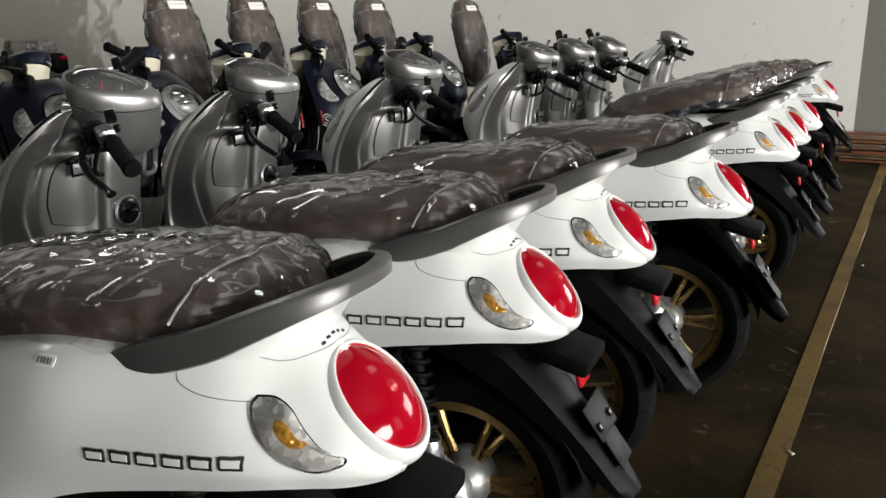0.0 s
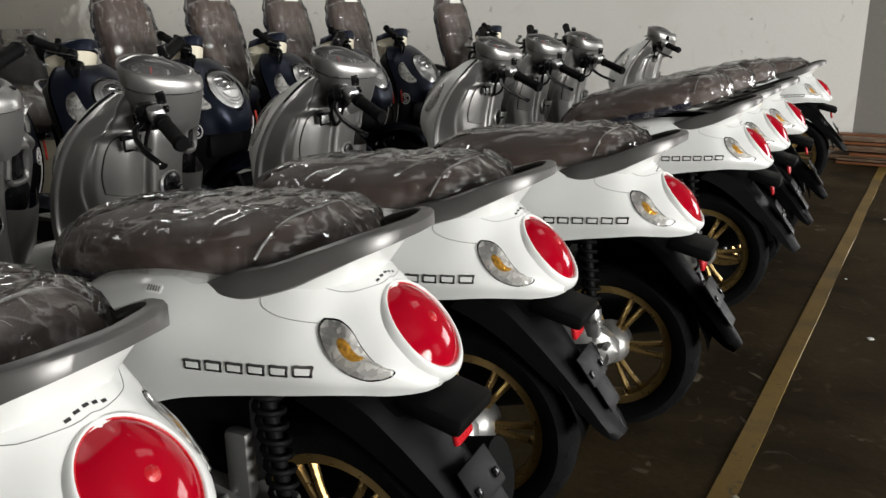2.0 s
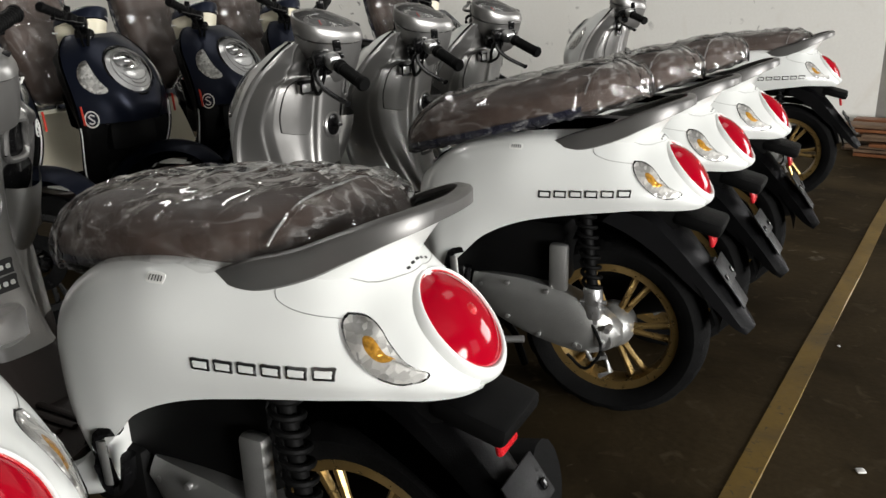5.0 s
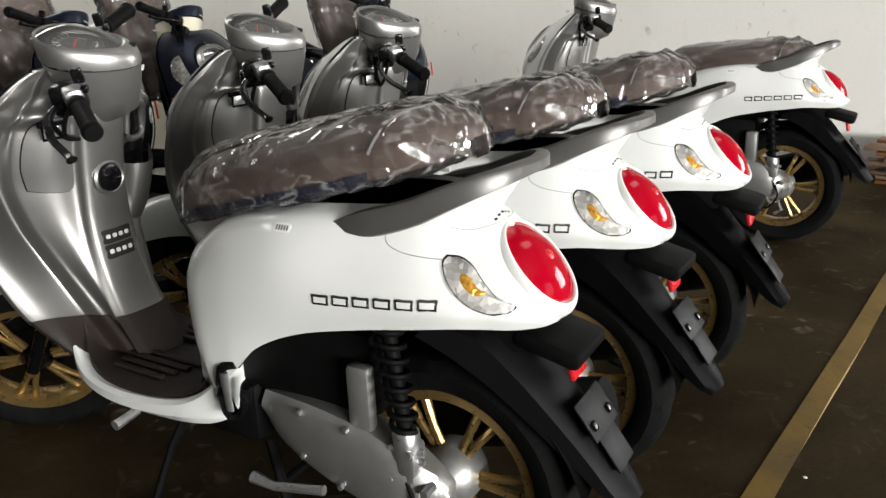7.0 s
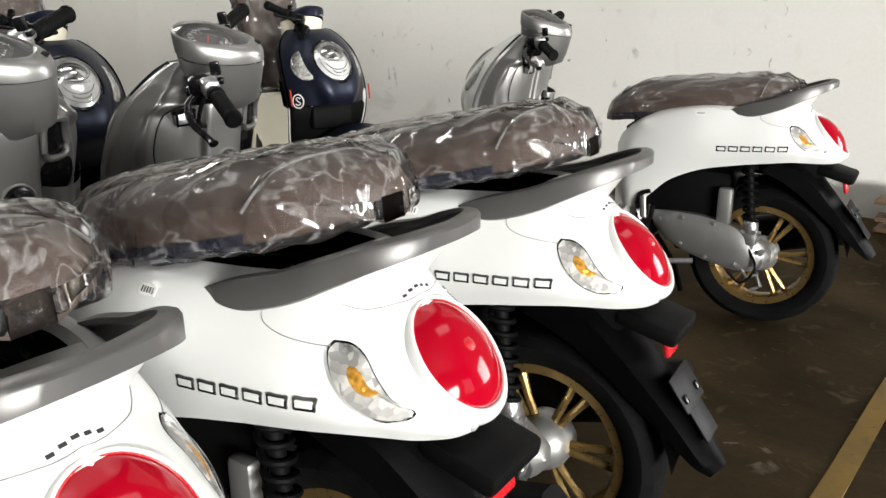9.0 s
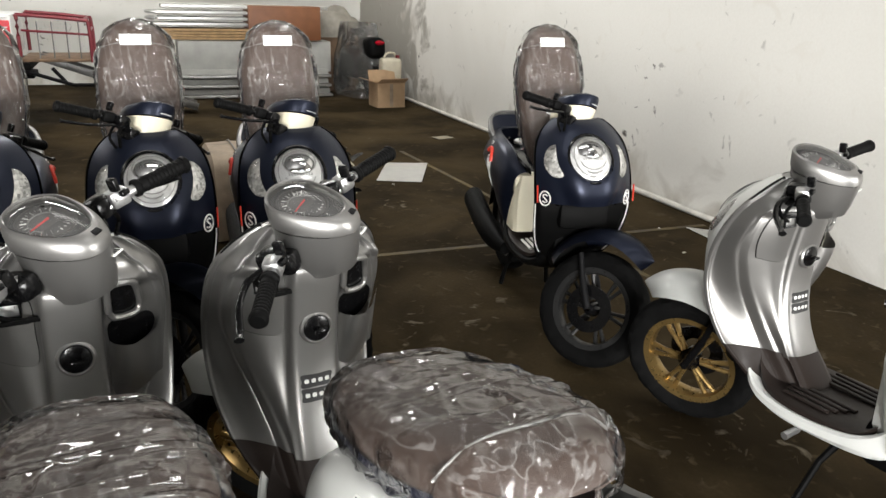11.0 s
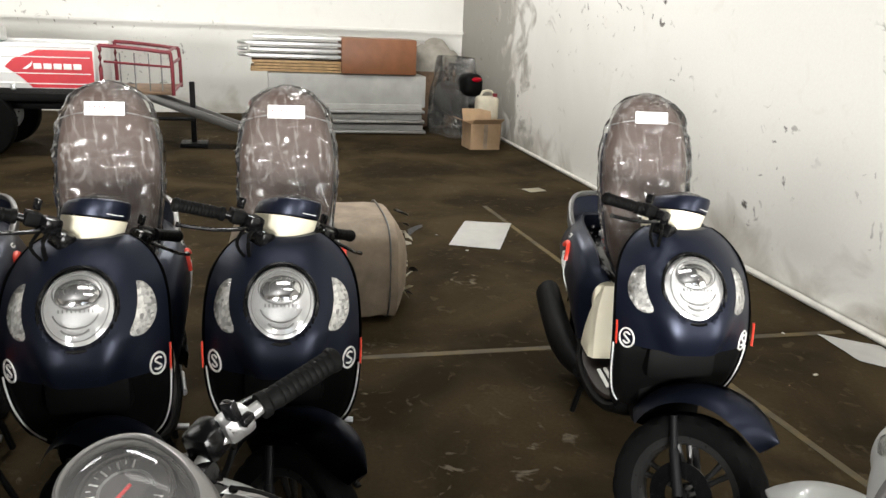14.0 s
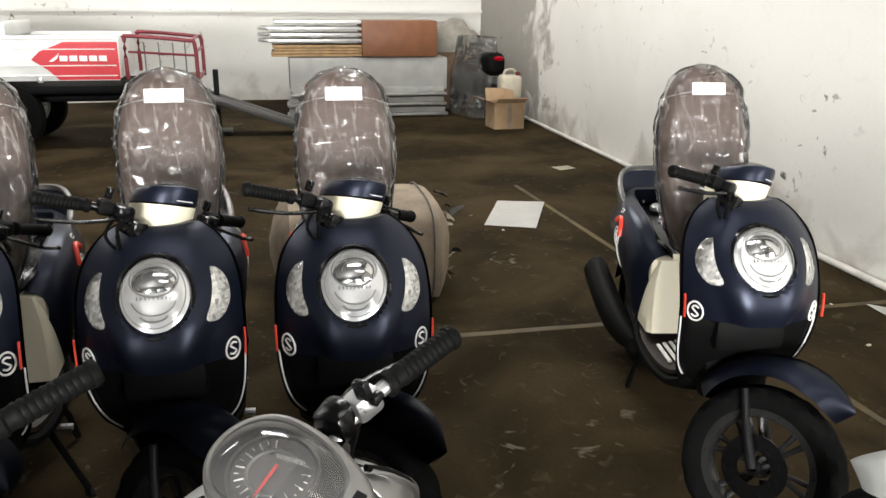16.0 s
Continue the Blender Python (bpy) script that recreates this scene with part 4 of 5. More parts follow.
    part("bin_hole", bm, "gloss_black", sh)
    bm = B()
    lip = glide([(-.066, .752, 0), (-.080, .750, .026), (-.110, .750, .044), (-.145, .756, .042), (-.172, .766, .022), (-.186, .776, .0)], 4)
    rows = []
    for drop, k in ((.0, 1.0), (-.006, 1.06), (.02, 1.02), (.06, .8), (.10, .45), (.13, .1)):
        rows.append([Vector((on_shield(max(y, -.17) * (1 - .3 * max(drop, 0)), z - drop * .5).x - out * k, y * (1 - .5 * max(drop, 0)), z - drop)) for y, z, out in lip])
    sheet(bm, rows)
    part("pocket_bin", bm, c["shield"], sh)
    # ignition lock
    bm = B()
    kx, kz = on_shield(0, .742).x - .004, .742
    lathe(bm, [(.040, .006), (.039, -.006), (.034, -.010), (.029, -.006), (.028, .004)], (kx + .006, 0, kz), 30, "x")
    kr = part("key_bezel", bm, c["shield"], sh)
    bm = B()
    lathe(bm, [(.032, -.004), (.030, -.008), (.024, -.010), (.002, -.011)], (kx + .004, 0, kz), 26, "x")
    box(bm, (kx - .02, 0, kz), (.014, .026, .009), .003)
    part("key_switch", bm, "gloss_black", kr)
    for dz in (.017, -.017):
        bm = B()
        drape(bm, [(0, y, .592 + dz + z) for y, z in ((-.036, -.015), (.0, -.015), (.036, -.015), (.036, .0), (.036, .015), (.0, .015), (-.036, .015), (-.036, 0))], stree, (1, 0, 0), .001, 0, 2, .003)
        part("shield_sticker", bm, "ink", sh, "small black printed sticker")
        bm = B()
        for i in range(4):
            drape(bm, [(0, -.025 + i * .0165 + y, .592 + dz + z) for y, z in ((-.0045, -.004), (.0045, -.004), (.0045, .004), (-.0045, .004))], stree, (1, 0, 0), .0022, 0, 2, .003)
        part("sticker_print", bm, "decal", sh)

    # fork, wheel and fender turn with the bars
    fw = wheel(s, "front_wheel", (1.255, 0, .243), S, .243, .096, c["rim"], False, 1)
    for side in (1, -1):
        bm = B()
        tube(bm, [(1.255, side * .068, .243), (1.19, side * .068, .36)], [.016, .0145], 12)
        tube(bm, [(1.19, side * .068, .36), (1.15, side * .068, .45)], .012, 10)
        bm.transform(S)
        part("fork_leg", bm, c["fork"], s)
    bm = B()
    rows = []
    for a, w, r in glide([(150, .074, .290), (132, .084, .308), (112, .092, .322), (96, .094, .330), (82, .090, .331), (72, .076, .328), (65, .056, .322), (59, .032, .316), (56, .010, .312)], 4):
        row = []
        for k in np.linspace(-1, 1, 13):
            rr = r - .062 * abs(k) ** 2.2
            row.append((1.255 + rr * math.cos(radians(a)) * 1.02, w * k * 1.12, .243 + rr * math.sin(radians(a)) * 1.0 + .012))
        rows.append(row)
    vs = sheet(bm, rows)
    bmesh.ops.solidify(bm, geom=bm.faces[:], thickness=.004)
    bm.transform(S)
    part("front_fender", bm, c["body"], s)

    # handlebar
    bm = B()
    bar = [(.905, 0, .935), (.900, .07, .950), (.886, .13, .978), (.862, .205, .990), (.818, .335, .984)]
    full = [(x, -y, z) for x, y, z in bar[::-1]] + bar[1:]
    tube(bm, glide(full, 4), .011, 10)
    tube(bm, [(.93, 0, .88), (.90, 0, .96)], [.03, .026], 12)
    bm.transform(S)
    hb = part("handlebar", bm, "steel" if c["lettered"] else "gloss_black", s)
    for side in (1, -1):
        d = Vector((-.044, side * .130, -.006)).normalized()
        p = Vector((.861, side * .208, .990))
        bm = B()
        al, ra = [0, .010, .014], [.0195, .0195, .0160]
        for k in range(10):
            al += [.024 + k * .0095, .0265 + k * .0095, .031 + k * .0095]
            ra += [.0162, .0176, .0176]
        al, ra = al + [.121, .123, .130, .136], ra + [.0165, .0195, .0195, .0150]
        tube(bm, [p + d * q for q in al], ra, 16)
        bm.transform(S)
        part("grip", bm, "black", hb, "ribbed black rubber grip")
        bm = B()
        q = p - d * .04
        box(bm, (0, 0, 0), (.038, .046, .040), .010, Matrix.Translation(q) @ Matrix.Rotation(side * .3, 4, "Z"))
        bm.transform(S)
        pod = part("switch_pod", bm, "alloy" if c["lettered"] else "black", hb)
        bm = B()
        box(bm, (q.x - .025, q.y, q.z + .012), (.014, .022, .012), .003)
        box(bm, (q.x - .018, q.y - side * .012, q.z + .036), (.022, .014, .03), .004)
        bm.transform(S)
        part("switch", bm, "gloss_black", pod)
        bm = B()
        box(bm, (.898, side * .138, .986), (.052, .052, .046), .012)
        box(bm, (.905, side * .098, .952), (.070, .050, .050), .014)
        lever = [(.905, side * .158, .978), (.926, side * .200, .970), (.914, side * .262, .956), (.882, side * .318, .946), (.868, side * .345, .944)]
        g = glide(lever, 3)
        tube(bm, g, [.008] * (len(g) - 1) + [.011], 8, flat=.7)
        bm.transform(S)
        part("brake_lever", bm, "gloss_black", hb)
        bm = B()
        tube(bm, glide([(.90, side * .13, .978), (.935, side * .165, .950), (.93, side * .135, .895), (.92, side * .08, .86)], 4), .006, 7)
        tube(bm, glide([(.89, side * .15, .975), (.915, side * .180, .925), (.92, side * .11, .875)], 4), .005, 7)
        bm.transform(S)
        part("cable", bm, "black", hb)

    # instrument pod
    def ring(cx, cz, lx, ly, slope, n=48):
        """An egg, round ahead and squared towards the rider."""
        out = []
        for j in range(n):
            a = 2 * math.pi * j / n
            ca, sa = math.cos(a), math.sin(a)
            k = .78 + .22 * (ca + 1) / 2
            x = lx * math.copysign(abs(ca) ** k, ca)
            y = ly * math.copysign(abs(sa) ** k, sa) * (.94 + .24 * ca)
            out.append((cx + x, y, cz + slope * x))
        return out

    S_pod = S @ Matrix.Translation((0, 0, 0 if c["lettered"] else .014))
    low = [ring(.874, .872, .056, .054, .0), ring(.872, .880, .075, .062, .0), ring(.868, .915, .085, .070, .06), ring(.863, .965, .093, .076, .16), ring(.860, .998, .096, .078, .24)]
    top = [ring(.860, 1.002, .098, .080, .26), ring(.859, 1.018, .098, .080, .29), ring(.860, 1.033, .096, .077, .31), ring(.863, 1.044, .090, .072, .32), ring(.866, 1.048, .083, .066, .32), ring(.868, 1.045, .078, .061, .32)]
    bm = B()
    sheet(bm, low, True)
    bm.transform(S_pod)
    part("lower_pod", bm, c["visor"], s)
    bm = B()
    sheet(bm, top, True)
    bm.transform(S_pod)
    podt = part("instrument_pod", bm, c["pod"], s)
    bm = B()
    bm.faces.new([bm.verts.new(p) for p in ring(.868, 1.031, .079, .062, .32)])
    bm.transform(S_pod)
    dial = part("dial_plate", bm, "fender", podt)
    zn = Vector((-.32, 0, 1)).normalized()
    dc = Vector((.880, .002, 1.0355))
    face = S_pod @ Matrix.Translation(dc) @ zn.to_track_quat("Z", "Y").to_matrix().to_4x4()
    bm = B()
    lathe(bm, [(.001, .001), (.050, .001), (.052, .004), (.056, .004), (.056, -.003)], (0, 0, 0), 40, "z")
    bm.transform(face)
    part("gauge", bm, "dial", podt, "round speedometer")
    bm = B()
    for i in range(21):
        a = radians(-40 + i * 13)
        q = Vector((math.cos(a), math.sin(a), 0))
        tube(bm, [q * (.034 if i % 2 == 0 else .040), q * .045], .0007 if i % 2 else .0013, 4)
    bm.transform(S_pod @ Matrix.Translation(dc + zn * .0035) @ zn.to_track_quat("Z", "Y").to_matrix().to_4x4() @ Matrix.Rotation(radians(70), 4, "Z"))
    part("gauge_ticks", bm, "decal", podt)
    bm = B()
    tube(bm, [(.008, .0, 0), (-.018, -.001, 0), (-.040, -.002, 0)], [.0026, .0022, .0012], 6)
    bm.transform(S_pod @ Matrix.Translation(dc + zn * .006) @ zn.to_track_quat("Z", "Y").to_matrix().to_4x4())
    part("needle", bm, "needle", podt)
    bm = B()
    bm.faces.new([bm.verts.new(q) for q in ((-.030, -.020, .0045), (.022, -.020, .0045), (.022, -.040, .0045), (-.030, -.040, .0045))])
    bm.transform(face)
    part("display_window", bm, "ink", podt)
    bm = B()
    sheet(bm, [ring(.868, 1.045 + .026 * (1 - f * f), .081 * f, .064 * f, .32) for f in (1, .9, .75, .55, .3, .05)], True)
    bm.transform(S_pod)
    part("gauge_lens", bm, "dome", podt)
    bm = B()
    lathe(bm, [(.0295, .0015), (.0325, .0030), (.0335, .0015)], (0, 0, 0), 36, "z")
    bm.transform(S_pod @ Matrix.Translation(dc) @ zn.to_track_quat("Z", "Y").to_matrix().to_4x4())
    part("gauge_ring", bm, "case", podt)
    bm = B()
    sheet(bm, low + top, True)
    ptree = BVHTree.FromBMesh(bm)
    bm.free()
    hit, nrm = ptree.ray_cast(Vector((.6, -.030, .950)), Vector((1, 0, 0)))[:2]
    face = S_pod @ Matrix.Translation(hit) @ nrm.to_track_quat("Z", "Y").to_matrix().to_4x4()
    bm = B()
    box(bm, (0, 0, 0), (.022, .026, .003), m=face)
    part("pod_sticker", bm, "decal", podt)
    bm = B()
    for i in range(3):
        box(bm, (0, -.007 + i * .006, .002), (.014, .003, .001), m=face)
    part("sticker_print", bm, "ink", podt)
    if not c["lettered"]:
        for i in range(5):
            bm = B()
            hit, nrm = ptree.ray_cast(Vector((1.2, -.022 + i * .010, 1.036)), Vector((-1, 0, 0)))[:2]
            box(bm, (0, 0, 0), (.007, .008, .002), m=S_pod @ Matrix.Translation(hit) @ nrm.to_track_quat("Z", "Y").to_matrix().to_4x4())
            part("print_bar", bm, "decal", podt)
    bm = B()
    box(bm, (0, 0, 0), (.014, .018, .004), .001, Matrix.Translation((.771, -.008, 1.0130)) @ Matrix.Rotation(radians(-24), 4, "Y"))
    bm.transform(S_pod)
    part("pod_emblem", bm, "fender", podt)

    # rear running gear
    wheel(s, "rear_wheel", (0, 0, .25), Matrix(), .25, .108, c["rim"], True, 2)
    bm = B()
    rows = []
    for x, zt, zb, y0, y1 in glide([(.36, .385, .330, .085, .120), (.30, .392, .282, .08, .135), (.20, .392, .245, .08, .146), (.10, .375, .222, .08, .15), (.03, .345, .215, .08, .145), (-.02, .31, .225, .08, .125), (-.045, .285, .245, .08, .10)], 4):
        zm = (zt + zb) / 2
        rows.append([(x, y0, zt), (x, y1 - .012, zt), (x, y1, zt - .018), (x, y1 + .004, zm), (x, y1, zb + .018), (x, y1 - .012, zb), (x, y0, zb)])
    sheet(bm, rows, True, True)
    dc_ = part("drive_case", bm, "case", s, "grey cast drive case")
    for x, y, z in ((.33, .128, .36), (.25, .142, .285), (.16, .150, .25), (.06, .150, .238), (.14, .150, .372), (.25, .144, .378)):
        bm = B()
        lathe(bm, [(.001, y + .004), (.006, y + .003), (.007, y - .02)], (x, 0, z), 10)
        part("bolt", bm, "alloy", dc_)
    bm = B()
    tube(bm, [(.20, .15, .23), (.31, .165, .215), (.36, .17, .225)], [.010, .009, .012], 8)
    part("kick_lever", bm, "alloy", dc_)
    bm = B()
    box(bm, (.115, .125, .435), (.05, .03, .13), .012, Matrix())
    part("air_duct", bm, "case", s)
    # engine mouth trim behind the floor board
    bm = B()
    tube(bm, glide([(.36, .17, .47), (.395, .175, .455), (.40, .178, .40), (.385, .175, .355), (.36, .168, .37), (.352, .165, .42)], 3), .016, 8, flat=.7)
    part("side_grille", bm, "gloss_black", s)
    bm = B()
    tube(bm, [(.385, .186, .45), (.375, .190, .375)], [.012, .010], 8, flat=.4, up=(0, 1, 0))
    part("grille_trim", bm, "case", s)
    bm = B()
    box(bm, (.028, .118, .325), (.05, .05, .085), .012)
    box(bm, (.035, .112, .262), (.085, .06, .06), .014)
    tube(bm, [(.0, .075, .25), (.0, .128, .25)], [.034, .028], 14)
    tube(bm, [(.0, .12, .25), (.0, .142, .25)], [.014, .012], 8)
    tube(bm, [(-.005, .12, .215), (-.03, .125, .17), (.0, .125, .15)], .007, 7)
    tube(bm, [(.06, .13, .26), (.02, .14, .20), (-.02, .13, .21)], .006, 7)
    for dx, dz in ((.05, .30), (.05, .235), (-.02, .29), (.07, .27), (.01, .36)):
        tube(bm, [(dx, .12, dz), (dx, .150, dz)], [.010, .008], 8)
    part("hub_carrier", bm, "alloy", s, "bright cast hub carrier")
    bm = B()
    tube(bm, glide([(.02, .14, .30), (-.01, .155, .24), (.03, .155, .18), (.08, .15, .21)], 4), .0045, 7)
    part("brake_cable", bm, "black", s)
    # shock absorber
    bm = B()
    a, b = Vector((.050, .128, .60)), Vector((.018, .128, .34))
    tube(bm, [a, a.lerp(b, .8)], .014, 12)
    shk = part("shock_absorber", bm, "black", s, "black coil shock absorber")
    bm = B()
    tube(bm, [a.lerp(b, .78), a.lerp(b, .80), a.lerp(b, .9), b], [.021, .024, .024, .017], 14)
    box(bm, b + Vector((0, 0, -.005)), (.04, .04, .05), .01)
    for dz in (.0, .018):
        tube(bm, [b + Vector((-.03, .0, dz)), b + Vector((.035, .01, dz))], .006, 8)
    part("lower_clamp", bm, "alloy", shk, "bright alloy clamp")
    bm = B()
    coil = []
    for i in range(97):
        t = i / 96
        an = t * 2 * math.pi * 7.5
        coil.append(a.lerp(b, .04 + t * .74) + Vector((math.cos(an) * .0225, math.sin(an) * .0225, 0)))
    tube(bm, coil, .0055, 7)
    part("spring", bm, "black", shk)
    # tail fender, plate bracket and reflector
    bm = B()
    rows = []
    for x, z, w, d in glide([(-.02, .595, .098, .05), (-.10, .580, .094, .07), (-.16, .525, .080, .06), (-.22, .455, .064, .05), (-.28, .385, .055, .038), (-.325, .325, .046, .025), (-.345, .295, .030, .012)], 5):
        nx, nz = -.72, .69
        rows.append([(x - nx * d, w * 1.0, z - nz * d), (x - nx * .008, w, z - nz * .008), (x, w * .82, z), (x + nx * .012, w * .4, z + nz * .012), (x + nx * .014, 0, z + nz * .014), (x + nx * .012, -w * .4, z + nz * .012), (x, -w * .82, z), (x - nx * .008, -w, z - nz * .008), (x - nx * d, -w, z - nz * d)])
    sheet(bm, rows)
    bmesh.ops.solidify(bm, geom=bm.faces[:], thickness=.004)
    rf = part("rear_fender", bm, "fender", s)
    bm = B()
    box(bm, (-.205, 0, .575), (.12, .13, .035), .012, Matrix.Translation((0, 0, -.01)) @ Matrix.Translation((-.2, 0, .57)) @ Matrix.Rotation(radians(-14), 4, "Y") @ Matrix.Translation((.2, 0, -.57)))
    part("plate_lamp_box", bm, "black", rf)
    m = Matrix.Translation((-.272, 0, .440)) @ Matrix.Rotation(radians(36), 4, "Y")
    bm = B()
    box(bm, (0, 0, 0), (.004, .105, .07), .0015, m)
    box(bm, (.004, 0, -.065), (.004, .07, .07), .0015, m)
    part("plate_bracket", bm, "fender", rf)
    for y in (-.034, .034):
        bm = B()
        box(bm, (-.004, y, -.012), (.006, .016, .016), .003, m)
        part("bracket_pad", bm, "gloss_black", rf)
    bm = B()
    box(bm, (0, 0, 0), (.012, .060, .042), .006, Matrix.Translation((-.236, 0, .520)) @ Matrix.Rotation(radians(12), 4, "Y"))
    part("reflector", bm, "dark_red", rf, "red reflector")
    bm = B()
    rows = []
    for a in range(40, 171, 8):
        ra = radians(a)
        rows.append([(.282 * math.cos(ra) - .0, y, .25 + .282 * math.sin(ra) - .02 * abs(y / .06) ** 2) for y in np.linspace(-.062, .062, 7)])
    sheet(bm, rows)
    bmesh.ops.solidify(bm, geom=bm.faces[:], thickness=.004)
    part("wheel_hugger", bm, "black", s)
    # muffler, starter lever and stand
    bm = B()
    g = glide([(.34, -.12, .22), (.22, -.145, .235), (.05, -.16, .27), (-.12, -.165, .315), (-.24, -.165, .345)], 4)
    tube(bm, g, [.030 + .026 * min(1, i / 6) for i in range(len(g))], 14, flat=1.25)
    part("muffler", bm, "black", s)
    bm = B()
    tube(bm, [(.60, .10, .27), (.63, .13, .20), (.655, .22, .012)], [.012, .010, .010], 8)
    tube(bm, [(.655, .22, .006), (.69, .235, .004)], [.014, .012], 8, flat=.4)
    part("side_stand", bm, "black", s)
    bm = B()
    for side in (1, -1):
        tube(bm, [(.40, side * .07, .24), (.33, side * .11, .12), (.30, side * .125, .012)], .012, 8)
    tube(bm, [(.36, -.09, .16), (.36, .09, .16)], .010, 8)
    part("centre_stand", bm, "black", s)
    bm = B()
    tube(bm, [(.70, .15, .275), (.70, .21, .268)], [.010, .012], 8)
    part("foot_peg", bm, "alloy", s)
    return s


WHITE = dict(body="white", lettered=True, floor="white", ribs="brown", panel="white", trim="black", shield="silver", rim="gold", fork="gloss_black", visor="silver", pod="silver")
NAVY = dict(body="navy", lettered=False, floor="black", ribs="decal", panel="cream", trim="decal", shield="black", rim="rim_black", fork="fender", visor="cream", pod="navy")


def child(ob, start):
    return next(o for o in ob.children if o.name.startswith(start))


def set_seat(ob, angle):
    child(ob, "seat").matrix_local = Matrix.Translation(HINGE) @ Matrix.Rotation(radians(angle), 4, "Y")


# the white row faces away from the open doors, its tails on the yellow line
ROW = [(-.170, -2.526, 8.0, 0), (-.165, -1.995, 6.2, 0), (-.175, -1.502, 6.5, 0), (-.070, -.900, 6.5, 0), (-.089, .147, 7.7, 7.5), (-.108, .615, 5.2, 7), (-.121, 1.154, 8.0, 7), (-.2, 2.684, 8, 0)]
SHUT = "pearl white scooter with a plastic-wrapped brown seat on dark concrete"
LIFTED = "pearl white scooter with its plastic-wrapped brown seat unlatched and lifted"
white = None
for x, y, psi, lift in ROW:
    if white is None or y > 2:                            # the last one has its bars turned less
        one = scooter("scooter", SHUT, WHITE, 0, 45 if white is None else 24, "white scooters in a row", (x, y, 0), 180 + psi)
        white = white or one
    else:
        one = copy_thing(white, pose(x, y, 0, 0, 0, 180 + psi))
    if lift:
        tagged(one, LIFTED)
        set_seat(one, lift)

# the navy row faces it, seats standing upright
ROW2 = [(-3.184, 2.620, -10.7, 69), (-3.213, 1.303, -4, 69), (-3.233, .721, .4, 69), (-3.24, .15, 1.5, 68), (-3.24, -.42, 2, 69), (-3.24, -.95, 0, 0), (-3.24, -1.47, 0, 0)]
UP = "matte navy scooter, its wrapped brown seat standing upright, cream panels"
navy = None
for x, y, turn, lift in ROW2:
    if navy is None:
        navy = scooter("scooter", UP, NAVY, lift, 45, "navy scooters facing the white row", (x, y, 0), turn)
        one = navy
    else:
        one = copy_thing(navy, pose(x, y, 0, 0, 0, turn))
    set_seat(one, lift)
    if not lift:
        tagged(one, "matte navy scooter with its wrapped brown seat shut")


# ---- things along the back wall ----
def stack_of_boards():
    s = thing("sheet_stack", (-11.25, 2.3, 0), "stack of steel frames, boards and planks by the back wall", "stack")
    bm = B(); box(bm, (0.1, 0.1, .56), (.5, 2.1, .42), .01); part("grey_panel_pack", bm, "grey_board", s)
    for z, y0, y1 in ((.03, -1.0, 1.14), (.17, -1.0, 1.12), (.30, -.95, 1.12)):
        bm = B(); box(bm, (.32, (y0 + y1) / 2, z), (.35, y1 - y0, .035), .004); part("aluminium_bar", bm, "steel", s)
        bm = B(); box(bm, (.26, (y0 + y1) / 2, z + .055), (.3, y1 - y0 - .05, .07), .004); part("packing_board", bm, "grey_board", s)
    bm = B(); box(bm, (.12, .50, 1.015), (.55, 1.0, .46), .012); part("brown_carton", bm, "veneer", s)
    for i in range(4):
        bm = B(); box(bm, (.05 + random.uniform(-.03, .03), -.55, .80 + i * .038), (.5, 1.15 + random.uniform(-.1, .1), .03), .004); part("plank", bm, "wood", s)
    for i, z in enumerate((.985, 1.06, 1.14, 1.22)):
        bm = B()
        box(bm, (.05, -.35 if i < 3 else .0, z), (.5, 1.75 - .1 * (i % 2) + (.6 if i == 3 else 0), .045), .006)
        part("steel_frame", bm, "steel", s)
        if i < 3:
            bm = B()
            g = [(.05 + .24 * math.cos(a), -1.2 + .12 * math.sin(a), z) for a in np.linspace(math.pi, 2 * math.pi, 12)]
            tube(bm, g, .02, 8)
            part("curved_end", bm, "steel", s)
    return s


stack_of_boards()


def wrapped_scooter():
    s = thing("covered_scooter", (-10.75, 3.85, 0), "scooter wrapped in clear polythene with its red tail light showing", "scooter", turn=12)
    bm = B(); box(bm, (0, 0, .48), (.95, .30, .45), .12, seg=4); box(bm, (.35, 0, .72), (.4, .28, .3), .1, seg=4); part("body", bm, "black", s)
    bm = B(); lathe(bm, [(.13, -.05), (.24, -.05), (.25, 0), (.24, .05), (.13, .05)], (.42, 0, .25), 28); part("rear_tyre", bm, "rubber", s)
    bm = B(); lathe(bm, [(.13, -.05), (.24, -.05), (.25, 0), (.24, .05), (.13, .05)], (-.75, 0, .25), 28); part("front_tyre", bm, "rubber", s)
    bm = B(); dome(bm, (.545, .02, .80), (1, 0, .2), (0, 0, 1), .075, .032, .04); part("tail_light", bm, "red", s)
    bm = B()
    rows = []
    for i in range(25):
        z = .02 + i / 24 * 1.12
        row = []
        for j in range(44):
            a = 2 * math.pi * j / 44
            f = 1 - .35 * max(0, i - 13) / 11
            r = 1 + .16 * noise.noise(Vector((math.cos(a) * 2, math.sin(a) * 2, z * 2))) + .07 * noise.noise(Vector((math.cos(a) * 7, math.sin(a) * 7, z * 3)))
            row.append((-.05 + .58 * r * f * math.cos(a), .27 * r * f * math.sin(a), z * .92))
        rows.append(row)
    sheet(bm, rows, True)
    part("polythene_cover", bm, "bag", s, "crumpled clear polythene").visible_shadow = False
    return s


wrapped_scooter()


